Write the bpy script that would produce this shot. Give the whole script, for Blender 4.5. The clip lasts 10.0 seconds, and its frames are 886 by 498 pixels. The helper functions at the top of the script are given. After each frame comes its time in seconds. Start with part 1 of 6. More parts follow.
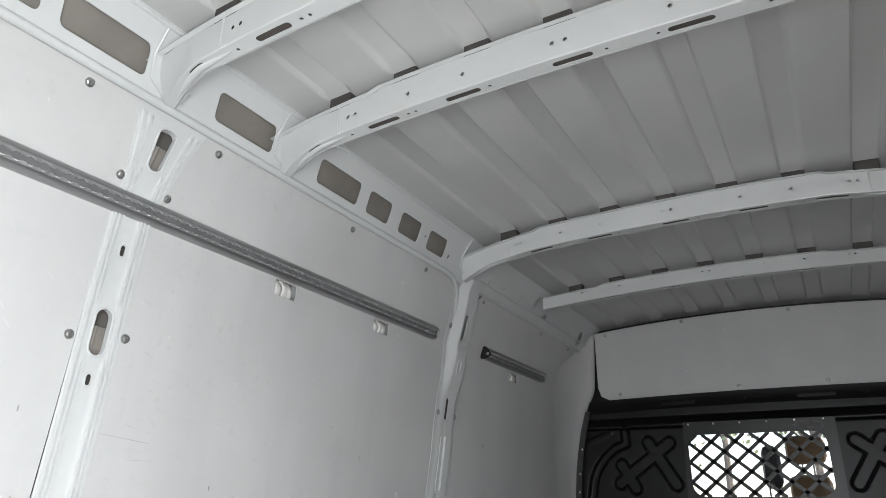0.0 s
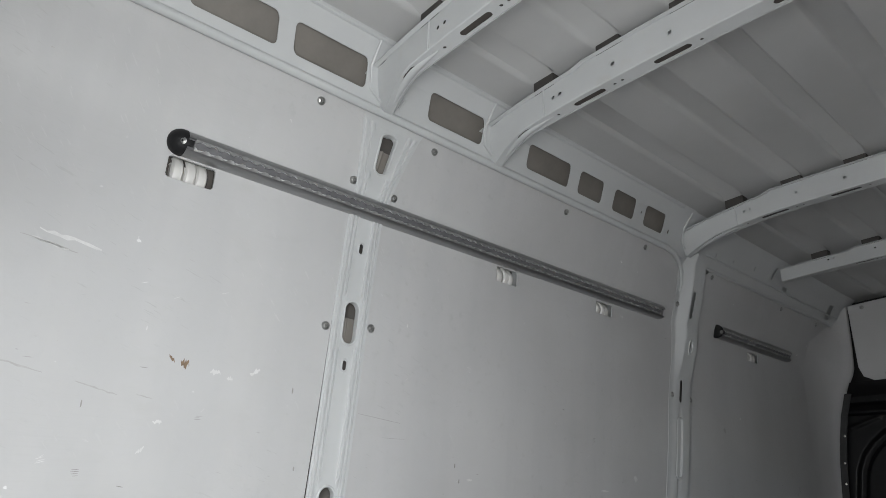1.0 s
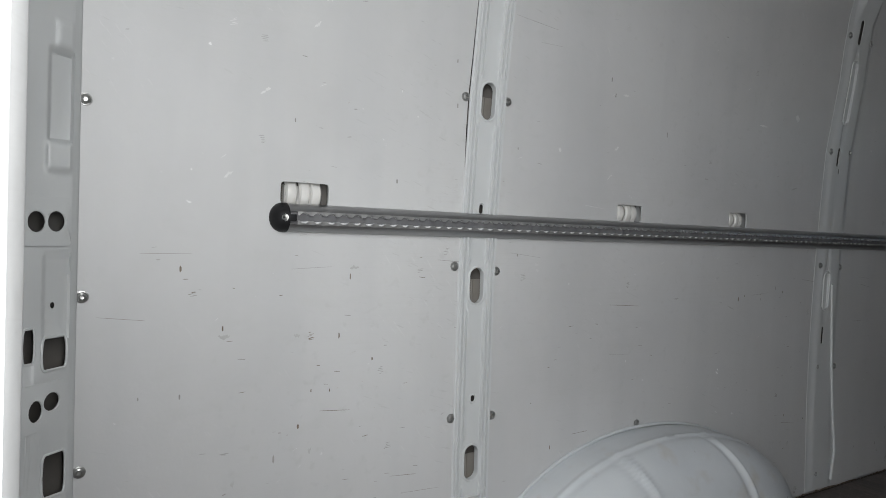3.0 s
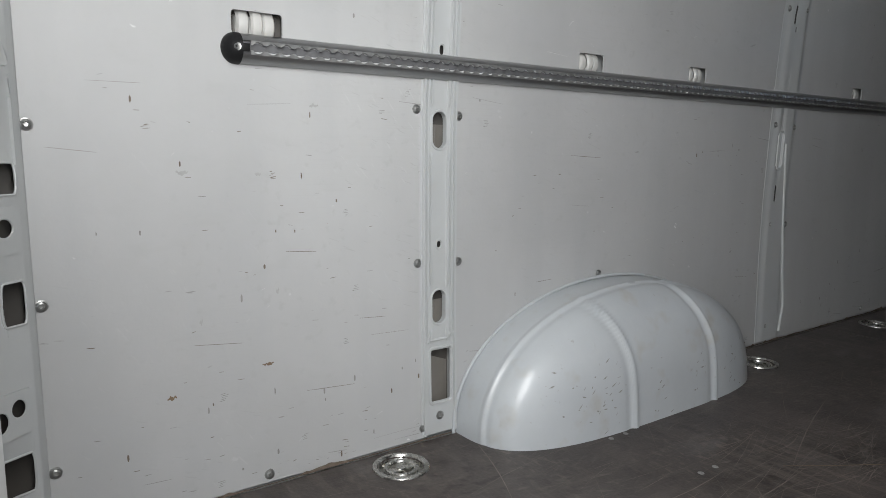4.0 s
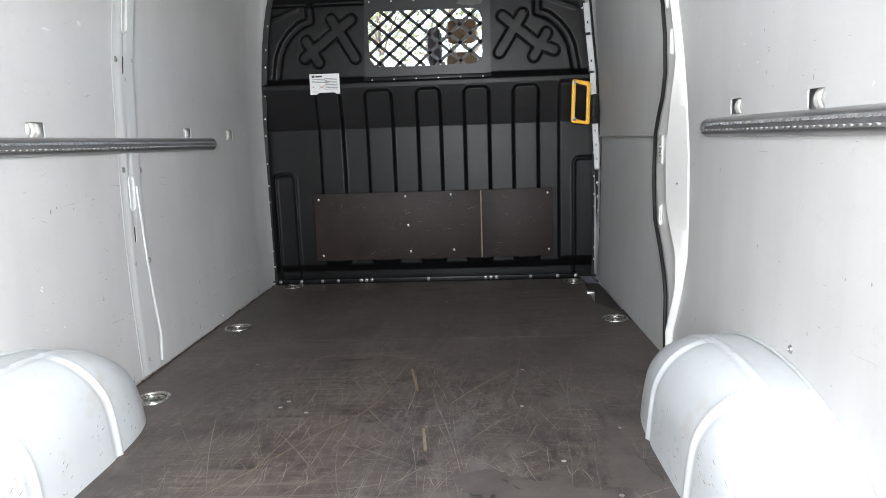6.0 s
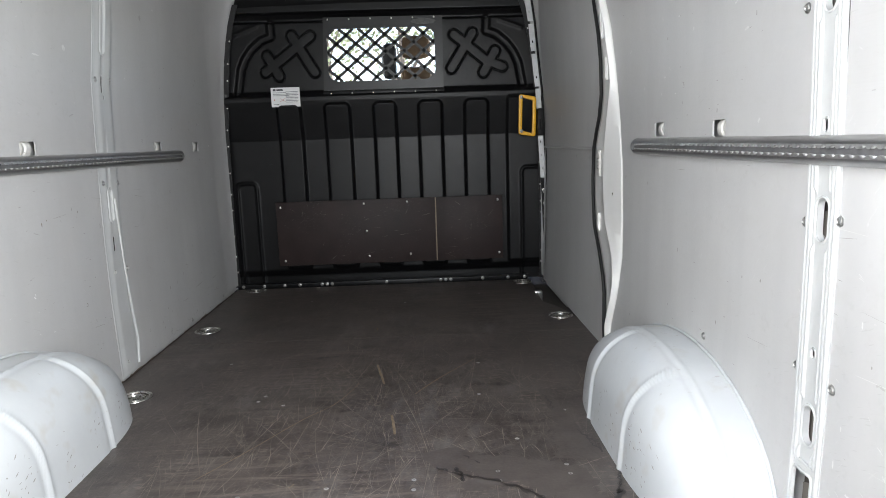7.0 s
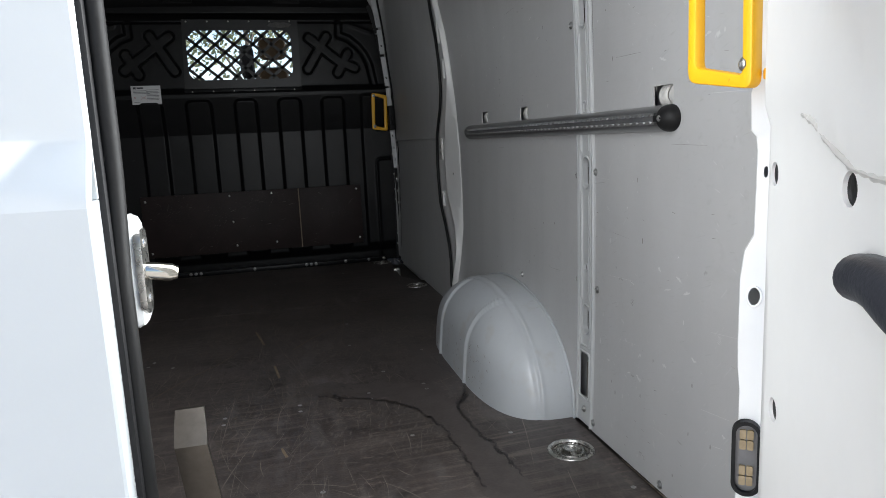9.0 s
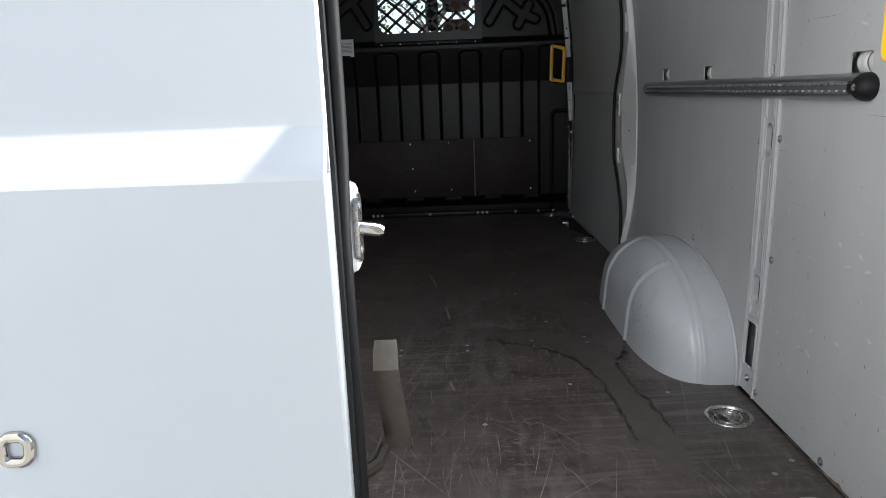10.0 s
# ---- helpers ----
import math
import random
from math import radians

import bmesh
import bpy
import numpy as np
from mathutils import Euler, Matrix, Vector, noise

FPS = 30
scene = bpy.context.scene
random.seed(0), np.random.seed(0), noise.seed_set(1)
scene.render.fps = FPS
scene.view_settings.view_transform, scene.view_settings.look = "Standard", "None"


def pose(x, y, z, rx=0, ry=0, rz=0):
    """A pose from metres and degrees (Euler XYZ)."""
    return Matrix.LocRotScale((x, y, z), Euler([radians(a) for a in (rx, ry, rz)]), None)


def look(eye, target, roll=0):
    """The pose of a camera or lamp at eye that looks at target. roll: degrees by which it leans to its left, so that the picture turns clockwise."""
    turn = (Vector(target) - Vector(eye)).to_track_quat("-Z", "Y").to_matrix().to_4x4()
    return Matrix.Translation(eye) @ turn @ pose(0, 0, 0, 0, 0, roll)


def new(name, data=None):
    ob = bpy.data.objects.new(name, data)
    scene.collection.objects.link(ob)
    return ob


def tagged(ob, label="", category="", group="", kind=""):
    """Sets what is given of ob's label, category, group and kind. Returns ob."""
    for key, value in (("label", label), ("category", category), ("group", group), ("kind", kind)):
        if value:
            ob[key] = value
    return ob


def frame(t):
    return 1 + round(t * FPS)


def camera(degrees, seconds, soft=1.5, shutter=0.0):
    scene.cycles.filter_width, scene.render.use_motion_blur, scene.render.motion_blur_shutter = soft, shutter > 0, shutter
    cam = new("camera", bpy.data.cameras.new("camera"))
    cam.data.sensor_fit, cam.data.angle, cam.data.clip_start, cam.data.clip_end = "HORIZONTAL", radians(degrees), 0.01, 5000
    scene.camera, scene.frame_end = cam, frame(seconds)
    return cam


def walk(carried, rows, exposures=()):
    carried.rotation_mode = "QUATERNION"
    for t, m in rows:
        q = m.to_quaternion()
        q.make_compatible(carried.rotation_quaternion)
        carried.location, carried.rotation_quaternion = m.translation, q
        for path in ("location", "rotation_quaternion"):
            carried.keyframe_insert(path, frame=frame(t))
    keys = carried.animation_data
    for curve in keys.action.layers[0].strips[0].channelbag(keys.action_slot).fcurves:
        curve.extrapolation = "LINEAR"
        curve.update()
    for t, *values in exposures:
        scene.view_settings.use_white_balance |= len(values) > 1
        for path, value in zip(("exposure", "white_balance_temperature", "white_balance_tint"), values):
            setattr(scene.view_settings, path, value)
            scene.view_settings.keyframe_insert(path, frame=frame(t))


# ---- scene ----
cam = camera(67.0, 10.0, soft=0.9)
PATH = [
    (0, (0.356, 0.111, 1.129), (-0.574, 1.73, 1.844), 0.5),
    (0.5, (0.355, 0.102, 1.124), (-0.869, 1.519, 1.828), 1.3),
    (1, (0.336, 0.098, 1.093), (-1.074, 1.337, 1.784), 1.8),
    (1.5, (0.308, 0.107, 1.025), (-1.223, 1.231, 1.65), 2.2),
    (2, (0.281, 0.117, 0.929), (-1.364, 1.202, 1.271), 2.2),
    (2.5, (0.271, 0.096, 0.866), (-1.422, 1.154, 0.979), 2.2),
    (2.7, (0.268, 0.086, 0.844), (-1.431, 1.141, 0.885), 2.5),
    (3.8, (0.244, 0.067, 0.638), (-1.430, 1.135, 0.372), 0.7),
    (4, (0.26, 0.071, 0.634), (-1.358, 1.21, 0.337), 0.6),
    (4.5, (0.298, 0.115, 0.622), (-0.847, 1.726, 0.314), 0.3),
    (5, (0.386, 0.091, 0.595), (-0.215, 1.978, 0.315), -1.5),
    (5.5, (0.294, 0.085, 0.711), (0.041, 2.043, 0.388), -1.5),
    (5.7, (0.271, 0.057, 0.747), (0.096, 2.022, 0.424), -1.7),
    (7, (0.221, -0.215, 0.83), (0.271, 1.759, 0.51), -1.9),
    (7.5, (0.157, -0.383, 0.831), (0.379, 1.581, 0.528), -2.1),
    (8, (0.133, -0.504, 0.789), (0.515, 1.434, 0.48), -2.4),
    (8.5, (0.154, -0.561, 0.774), (0.602, 1.363, 0.461), -2.5),
    (9, (0.156, -0.629, 0.772), (0.622, 1.289, 0.447), -2.6),
    (9.2, (0.153, -0.67, 0.78), (0.617, 1.242, 0.421), -2.4),
    (9.5, (0.165, -0.712, 0.798), (0.476, 1.216, 0.365), -2.2),
    (10, (0.141, -0.726, 0.813), (0.104, 1.22, 0.355), -2.2),
]
walk(cam, [(t, look(e, g, r)) for t, e, g, r in PATH],
     exposures=[(0, 2.2, 6500, 10), (1, 1.48, 6500, 10), (1.5, 1.3, 6500, 10), (2.5, 1.22, 6500, 10), (4, 1.45, 6560, 10), (4.5, 1.8, 6500, 10), (5.1, 3.17, 6450, 10), (5.5, 3.42, 6470, 10), (7, 2.78, 6530, 10), (7.2, 2.62, 6470, 10), (7.5, 2.3, 6390, 10), (7.7, 1.75, 6380, 10), (8, 1.02, 6390, 10), (8.5, 1, 6400, 10), (9, 1, 6400, 10), (10, 0.84, 6400, 10)])

# ---- world, sun ----
SUN_EL, SUN_AZ = 60.0, 0.3          # height; degrees behind the straight right-hand side of the van
to_sun = Vector((math.cos(radians(SUN_EL)) * math.cos(radians(SUN_AZ)),
                 -math.cos(radians(SUN_EL)) * math.sin(radians(SUN_AZ)), math.sin(radians(SUN_EL))))
world = bpy.data.worlds.new("sky")
scene.world = world
world.use_nodes = True
sky = world.node_tree.nodes.new("ShaderNodeTexSky")
sky.sky_type, sky.sun_disc = "NISHITA", False
sky.sun_elevation, sky.sun_rotation = radians(SUN_EL), math.atan2(to_sun.x, to_sun.y)
sky.dust_density = 1.0
back = world.node_tree.nodes["Background"]
back.inputs["Strength"].default_value = 0.15
world.node_tree.links.new(sky.outputs[0], back.inputs[0])
sun_data = bpy.data.lights.new("sun", "SUN")
sun_data.energy, sun_data.angle, sun_data.color = 5.0, radians(0.5), (1.0, 0.95, 0.88)
sun = new("sun", sun_data)
sun.matrix_world = look(to_sun * 20, (0, 0, 0))

# daylight in the rear opening
opening = bpy.data.lights.new("rear_opening_daylight", "AREA")
opening.shape, opening.size, opening.size_y, opening.energy, opening.color = "RECTANGLE", 0.38, 1.00, 8.2, (0.965, 0.99, 1.0)
daylight = new("rear_opening_daylight", opening)
daylight.matrix_world = look((0.28, 0.10, 1.05), (-0.60, 0.62, 0.78))
sidelight = bpy.data.lights.new("rear_opening_sidelight", "AREA")
sidelight.shape, sidelight.size, sidelight.size_y, sidelight.energy, sidelight.color = "RECTANGLE", 0.30, 1.00, 2.4, (0.965, 0.99, 1.0)
cross = new("rear_opening_sidelight", sidelight)
cross.matrix_world = look((0.22, 0.15, 1.00), (0.90, 0.58, 0.75))


# ---- materials ----
def surface(name, a, b, scale=6.0, rough=0.5, metal=0.0, bump=0.0, bump_scale=60.0, coat=0.0, stretch=(1, 1, 1), rough_var=0.08, spec=0.5):
    """A painted, moulded or bare surface: two tones mixed by cloudy noise, grain in gloss and relief."""
    m = bpy.data.materials.new(name)
    m.use_nodes = True
    n, l = m.node_tree.nodes, m.node_tree.links
    p = n["Principled BSDF"]
    co = n.new("ShaderNodeTexCoord")
    mp = n.new("ShaderNodeMapping")
    mp.inputs["Scale"].default_value = stretch
    l.new(co.outputs["Object"], mp.inputs[0])
    t = n.new("ShaderNodeTexNoise")
    t.inputs["Scale"].default_value, t.inputs["Detail"].default_value, t.inputs["Roughness"].default_value = scale, 6, 0.65
    l.new(mp.outputs[0], t.inputs["Vector"])
    rp = n.new("ShaderNodeMapRange")
    rp.inputs[1].default_value, rp.inputs[2].default_value = 0.3, 0.7
    l.new(t.outputs[0], rp.inputs[0])
    mx = n.new("ShaderNodeMix")
    mx.data_type = "RGBA"
    mx.inputs["A"].default_value, mx.inputs["B"].default_value = (*a, 1), (*b, 1)
    l.new(rp.outputs[0], mx.inputs["Factor"])
    l.new(mx.outputs["Result"], p.inputs["Base Color"])
    p.inputs["Metallic"].default_value, p.inputs["Coat Weight"].default_value = metal, coat
    p.inputs["Specular IOR Level"].default_value = spec
    f = n.new("ShaderNodeTexNoise")
    f.inputs["Scale"].default_value, f.inputs["Detail"].default_value = bump_scale, 4
    l.new(mp.outputs[0], f.inputs["Vector"])
    rr_ = n.new("ShaderNodeMapRange")
    rr_.inputs[3].default_value, rr_.inputs[4].default_value = max(rough - rough_var, 0.02), rough + rough_var
    l.new(f.outputs[0], rr_.inputs[0])
    l.new(rr_.outputs[0], p.inputs["Roughness"])
    if bump:
        bp = n.new("ShaderNodeBump")
        bp.inputs["Strength"].default_value, bp.inputs["Distance"].default_value = bump, 0.002
        l.new(f.outputs[0], bp.inputs["Height"])
        l.new(bp.outputs[0], p.inputs["Normal"])
    return m


def marks(m, colour, scale, lo, hi, stretch, turn=(0, 0, 0), most=1.0, patch=0.0, shift=(0, 0, 0)):
    """Adds scratches, scuffs or stains: thresholded noise, drawn out along one way, gathered in patches."""
    n, l = m.node_tree.nodes, m.node_tree.links
    p = n["Principled BSDF"]
    was = p.inputs["Base Color"].links[0].from_socket
    co, mp = n.new("ShaderNodeTexCoord"), n.new("ShaderNodeMapping")
    mr = n.new("ShaderNodeMapping")
    mr.inputs["Rotation"].default_value = [radians(v) for v in turn]
    mr.inputs["Location"].default_value = shift
    mp.inputs["Scale"].default_value = stretch
    l.new(co.outputs["Object"], mr.inputs[0])
    l.new(mr.outputs[0], mp.inputs[0])
    t = n.new("ShaderNodeTexNoise")
    t.inputs["Scale"].default_value, t.inputs["Detail"].default_value = scale, 3
    l.new(mp.outputs[0], t.inputs["Vector"])
    rp = n.new("ShaderNodeMapRange")
    for i, v in enumerate((lo, hi, 0.0, most)):
        rp.inputs[i + 1].default_value = v
    l.new(t.outputs[0], rp.inputs[0])
    fac = rp.outputs[0]
    if patch:
        t2 = n.new("ShaderNodeTexNoise")
        t2.inputs["Scale"].default_value, t2.inputs["Detail"].default_value = patch, 2
        l.new(mr.outputs[0], t2.inputs["Vector"])
        r2 = n.new("ShaderNodeMapRange")
        r2.inputs[1].default_value, r2.inputs[2].default_value = 0.45, 0.65
        l.new(t2.outputs[0], r2.inputs[0])
        ml = n.new("ShaderNodeMath")
        ml.operation = "MULTIPLY"
        l.new(fac, ml.inputs[0])
        l.new(r2.outputs[0], ml.inputs[1])
        fac = ml.outputs[0]
    mx = n.new("ShaderNodeMix")
    mx.data_type = "RGBA"
    mx.inputs["B"].default_value = (*colour, 1)
    l.new(fac, mx.inputs["Factor"])
    l.new(was, mx.inputs["A"])
    l.new(mx.outputs["Result"], p.inputs["Base Color"])
    return m


M_PANEL = surface("lining_paint", (0.46, 0.46, 0.46), (0.42, 0.418, 0.415), 3.0, 0.42, bump=0.10, bump_scale=120, rough_var=0.10)
marks(M_PANEL, (0.36, 0.355, 0.34), 9, 0.60, 0.80, (1, 1, 2.5), most=0.22)
marks(M_PANEL, (0.52, 0.52, 0.515), 1.4, 0.45, 0.7, (1, 1, 1), most=0.5, shift=(3, 3, 9))
marks(M_PANEL, (0.39, 0.385, 0.375), 5, 0.54, 0.66, (1, 2, 110), most=0.18, patch=2.6, shift=(5, 3, 2))
marks(M_PANEL, (0.40, 0.402, 0.405), 3.2, 0.44, 0.62, (1, 3.2, .35), most=0.32, shift=(1, 7, 4))
marks(M_PANEL, (0.20, 0.19, 0.18), 26, 0.735, 0.78, (1, 1, 5), most=0.7, patch=3)
marks(M_PANEL, (0.75, 0.75, 0.74), 30, 0.74, 0.77, (1, 1, 1.4), turn=(35, 0, 0), most=0.8, patch=4, shift=(3, 1, 0))
marks(M_PANEL, (0.30, 0.22, 0.16), 60, 0.77, 0.80, (1, 1, 2), most=0.8, patch=2, shift=(5, 7, 2))
marks(M_PANEL, (0.35, 0.345, 0.335), 50, 0.60, 0.74, (1, 1, 1), most=0.30, patch=1.6, shift=(1, 3, 6))
marks(M_PANEL, (0.24, 0.23, 0.22), 3.0, 0.66, 0.70, (1, 8, 90), turn=(20, 0, 0), most=0.22, patch=3, shift=(6, 2, 1))
marks(M_PANEL, (0.60, 0.60, 0.59), 3.0, 0.66, 0.70, (1, 60, 9), turn=(-38, 0, 0), most=0.20, patch=3.4, shift=(2, 9, 1))
M_BODY = surface("body_paint", (0.49, 0.50, 0.50), (0.455, 0.465, 0.465), 4.0, 0.42, bump=0.05, bump_scale=90, coat=0.08)
marks(M_BODY, (0.45, 0.43, 0.40), 14, 0.66, 0.80, (1, 1, 1), most=0.45)
M_ROOF = surface("roof_paint", (0.43, 0.43, 0.425), (0.39, 0.39, 0.385), 3.0, 0.34, bump=0.02, bump_scale=14, coat=0.1)
M_SKIN = surface("door_skin_paint", (0.50, 0.53, 0.54), (0.48, 0.51, 0.52), 2.0, 0.22, bump=0.02, bump_scale=300, coat=0.6)
M_FRAME = surface("rear_frame_paint", (0.83, 0.83, 0.815), (0.79, 0.79, 0.775), 5.0, 0.34, coat=0.1)
M_ARCH = surface("arch_paint", (0.50, 0.52, 0.535), (0.46, 0.48, 0.495), 7.0, 0.38, bump=0.05, bump_scale=30, coat=0.22)
marks(M_ARCH, (0.38, 0.34, 0.28), 12, 0.58, 0.78, (1, 1, 1), most=0.6, shift=(2, 2, 2))
marks(M_ARCH, (0.22, 0.18, 0.14), 38, 0.66, 0.76, (1, 2, 2), most=0.6, patch=5, shift=(4, 1, 2))
M_FLOOR = surface("floor_plywood", (0.084, 0.069, 0.062), (0.036, 0.0298, 0.0272), 5.0, 0.42, bump=0.22, bump_scale=160, rough_var=0.12)
for k, (ang, st, lo) in enumerate(((4, (190, 2.6, 1), 0.60), (-12, (220, 3.0, 1), 0.61), (62, (200, 3.4, 1), 0.62))):
    marks(M_FLOOR, (0.13, 0.105, 0.09), 1.6, lo, lo + 0.12, st, turn=(0, 0, ang), most=0.6, patch=2.0, shift=(k * 3.1, k * 1.7, 0))
marks(M_FLOOR, (0.085, 0.073, 0.068), 2.4, 0.48, 0.78, (1.5, 1, 1), most=0.5, shift=(1, 4, 0))
marks(M_FLOOR, (0.115, 0.103, 0.098), 5, 0.50, 0.66, (3.2, 1, 1), most=0.75, patch=2.0, shift=(7, 1, 0))
marks(M_FLOOR, (0.15, 0.13, 0.115), 22, 0.56, 0.70, (4, 1, 1), turn=(0, 0, 20), most=0.6, patch=3.0, shift=(2, 5, 0))
marks(M_FLOOR, (0.085, 0.072, 0.064), 45, 0.60, 0.75, (1, 1, 1), most=0.35, patch=3, shift=(4, 4, 0))
marks(M_FLOOR, (0.125, 0.108, 0.097), 3.0, 0.54, 0.74, (14, 1.3, 1), turn=(0, 0, 3), most=0.55, patch=1.7, shift=(9, 2, 0))
marks(M_FLOOR, (0.120, 0.104, 0.094), 3.4, 0.54, 0.72, (1.2, 15, 1), turn=(0, 0, 4), most=0.5, patch=1.5, shift=(3, 8, 0))
marks(M_FLOOR, (0.150, 0.132, 0.118), 9, 0.58, 0.76, (9, 1, 1), turn=(0, 0, -24), most=0.5, patch=2.4, shift=(1, 6, 0))
marks(M_FLOOR, (0.020, 0.017, 0.016), 7, 0.60, 0.74, (1, 2, 1), most=0.6, shift=(8, 4, 0))
marks(M_FLOOR, (0.028, 0.0225, 0.021), 26, 0.52, 0.66, (1.6, 1, 1), turn=(0, 0, 12), most=0.65, patch=4.0, shift=(6, 3, 0))
marks(M_FLOOR, (0.150, 0.121, 0.104), 34, 0.54, 0.66, (1, 2.2, 1), most=0.75, patch=5.0, shift=(2, 2, 0))
marks(M_FLOOR, (0.130, 0.106, 0.093), 2.2, 0.50, 0.64, (1.2, 24, 1), turn=(0, 0, -3), most=0.8, patch=1.2, shift=(4, 1, 0))
marks(M_FLOOR, (0.030, 0.024, 0.022), 2.6, 0.58, 0.70, (1.2, 18, 1), turn=(0, 0, 5), most=0.6, patch=1.4, shift=(2, 9, 0))
M_HAIR = surface("scratched_coating", (0.23, 0.198, 0.172), (0.11, 0.095, 0.084), 14.0, 0.6)
M_WET = surface("dried_spill", (0.086, 0.073, 0.067), (0.060, 0.050, 0.046), 16.0, 0.43, bump=0.1, bump_scale=120)
M_WETRIM = surface("wet_edge", (0.020, 0.017, 0.016), (0.032, 0.027, 0.025), 30.0, 0.35)
M_GOUGE = surface("bare_wood", (0.24, 0.185, 0.13), (0.17, 0.13, 0.09), 40.0, 0.7, bump=0.3, bump_scale=200, stretch=(3, 1, 1))
M_PLY = surface("kick_plywood", (0.030, 0.019, 0.018), (0.020, 0.014, 0.0135), 8.0, 0.55, bump=0.15, bump_scale=160, spec=0.25)
marks(M_PLY, (0.10, 0.08, 0.075), 1.6, 0.60, 0.68, (40, 1, 120), turn=(0, 25, 0), most=0.5, patch=6)
marks(M_PLY, (0.08, 0.065, 0.06), 14, 0.68, 0.76, (1, 1, 9), most=0.5, patch=5)
M_BLACK = surface("black_plastic", (0.0065, 0.0065, 0.007), (0.005, 0.005, 0.0055), 10.0, 0.33, bump=0.25, bump_scale=420, spec=0.20)
marks(M_BLACK, (0.07, 0.07, 0.07), 25, 0.74, 0.78, (1, 1, 3), most=0.5, patch=4)
M_GRILLE = surface("black_steel", (0.010, 0.010, 0.0105), (0.007, 0.007, 0.0075), 9.0, 0.38, metal=0.0, bump=0.1, bump_scale=200, spec=0.35)
M_RUBBER = surface("black_rubber", (0.010, 0.010, 0.0105), (0.014, 0.014, 0.0145), 12.0, 0.52, bump=0.2, bump_scale=200, spec=0.20)
M_PULL = surface("pull_plastic", (0.036, 0.039, 0.048), (0.028, 0.030, 0.038), 9.0, 0.42, bump=0.2, bump_scale=260)
M_SEAL = surface("seal_grey_rubber", (0.011, 0.0108, 0.0105), (0.008, 0.008, 0.008), 10.0, 0.50, bump=0.1, bump_scale=150, spec=0.16)
M_ALU = surface("anodised_aluminium", (0.35, 0.35, 0.35), (0.28, 0.28, 0.28), 14.0, 0.32, metal=0.88, bump=0.12, bump_scale=200, stretch=(1, 0.08, 1))
M_TRACK = surface("worn_aluminium", (0.48, 0.48, 0.48), (0.36, 0.36, 0.355), 30.0, 0.32, metal=0.75, bump=0.15, bump_scale=300)
M_BED = surface("rail_bed", (0.20, 0.20, 0.205), (0.14, 0.14, 0.145), 20.0, 0.35, metal=0.4)
M_CUTTER = surface("chamfer_highlight", (0.86, 0.86, 0.86), (0.72, 0.72, 0.72), 90.0, 0.25, metal=0.3)
M_STEEL = surface("zinc_steel", (0.62, 0.61, 0.58), (0.48, 0.47, 0.44), 25.0, 0.28, metal=1.0, bump=0.08, bump_scale=120)
M_CHROME = surface("chrome", (0.50, 0.48, 0.43), (0.44, 0.42, 0.37), 5.0, 0.08, metal=1.0, rough_var=0.03)
M_LEVER = surface("worn_steel", (0.12, 0.108, 0.092), (0.08, 0.07, 0.06), 20.0, 0.36, metal=1.0)
M_CHIP = surface("chipped_lining", (0.22, 0.15, 0.09), (0.13, 0.09, 0.06), 60.0, 0.8)
M_SCUFF = surface("scuff_grey", (0.32, 0.315, 0.305), (0.40, 0.395, 0.385), 60.0, 0.6)
M_DENT = surface("scratch_white", (0.60, 0.60, 0.59), (0.50, 0.50, 0.49), 60.0, 0.35)
M_TICK = surface("rub_mark", (0.20, 0.19, 0.18), (0.32, 0.31, 0.295), 40.0, 0.7)
M_DIRT = surface("foot_dirt", (0.10, 0.075, 0.055), (0.20, 0.16, 0.125), 50.0, 0.9)
M_BOLT = surface("dull_bolt", (0.38, 0.38, 0.37), (0.27, 0.27, 0.26), 30.0, 0.30, metal=0.8)
M_YELLOW = surface("yellow_paint", (0.90, 0.47, 0.010), (0.82, 0.42, 0.010), 8.0, 0.42, bump=0.1, bump_scale=120)
marks(M_YELLOW, (0.12, 0.07, 0.03), 40, 0.70, 0.76, (1, 1, 1), most=0.8, patch=9)
M_WHITE = surface("white_plastic", (0.58, 0.57, 0.545), (0.52, 0.51, 0.49), 20.0, 0.35, bump=0.05, bump_scale=100)
M_PAPER = surface("label_paper", (0.74, 0.74, 0.74), (0.70, 0.70, 0.70), 20.0, 0.4)
M_INK = surface("label_ink", (0.05, 0.05, 0.06), (0.07, 0.07, 0.08), 20.0, 0.5)
M_RED = surface("label_red", (0.50, 0.07, 0.05), (0.45, 0.06, 0.04), 20.0, 0.5)
# dark tone for shade in recesses, also on underbody and subfloor
M_DARK = surface("shade_and_underside", (0.075, 0.066, 0.058), (0.05, 0.045, 0.04), 6.0, 0.6)
M_WALL = surface("bounce_wall_white", (0.84, 0.84, 0.83), (0.79, 0.79, 0.785), 1.2, 0.85, bump=0.2, bump_scale=20)
M_PAD = surface("dark_pad_tone", (0.06, 0.055, 0.05), (0.04, 0.037, 0.034), 12.0, 0.7)
M_SMEAR = surface("old_sealant", (0.12, 0.12, 0.115), (0.05, 0.05, 0.05), 60.0, 0.7, bump=0.5, bump_scale=200)
M_STRIP = surface("galvanised_strip", (0.66, 0.67, 0.68), (0.52, 0.53, 0.54), 18.0, 0.35, metal=0.35, bump=0.1, bump_scale=160)
# browner and darker than the paint, to put recess shade into colour
M_CAVITY = surface("brown_recess_shade", (0.20, 0.185, 0.165), (0.13, 0.12, 0.105), 5.0, 0.6)
M_GROUND = surface("yard_concrete", (0.38, 0.37, 0.355), (0.30, 0.29, 0.28), 1.5, 0.8, bump=0.3, bump_scale=30)
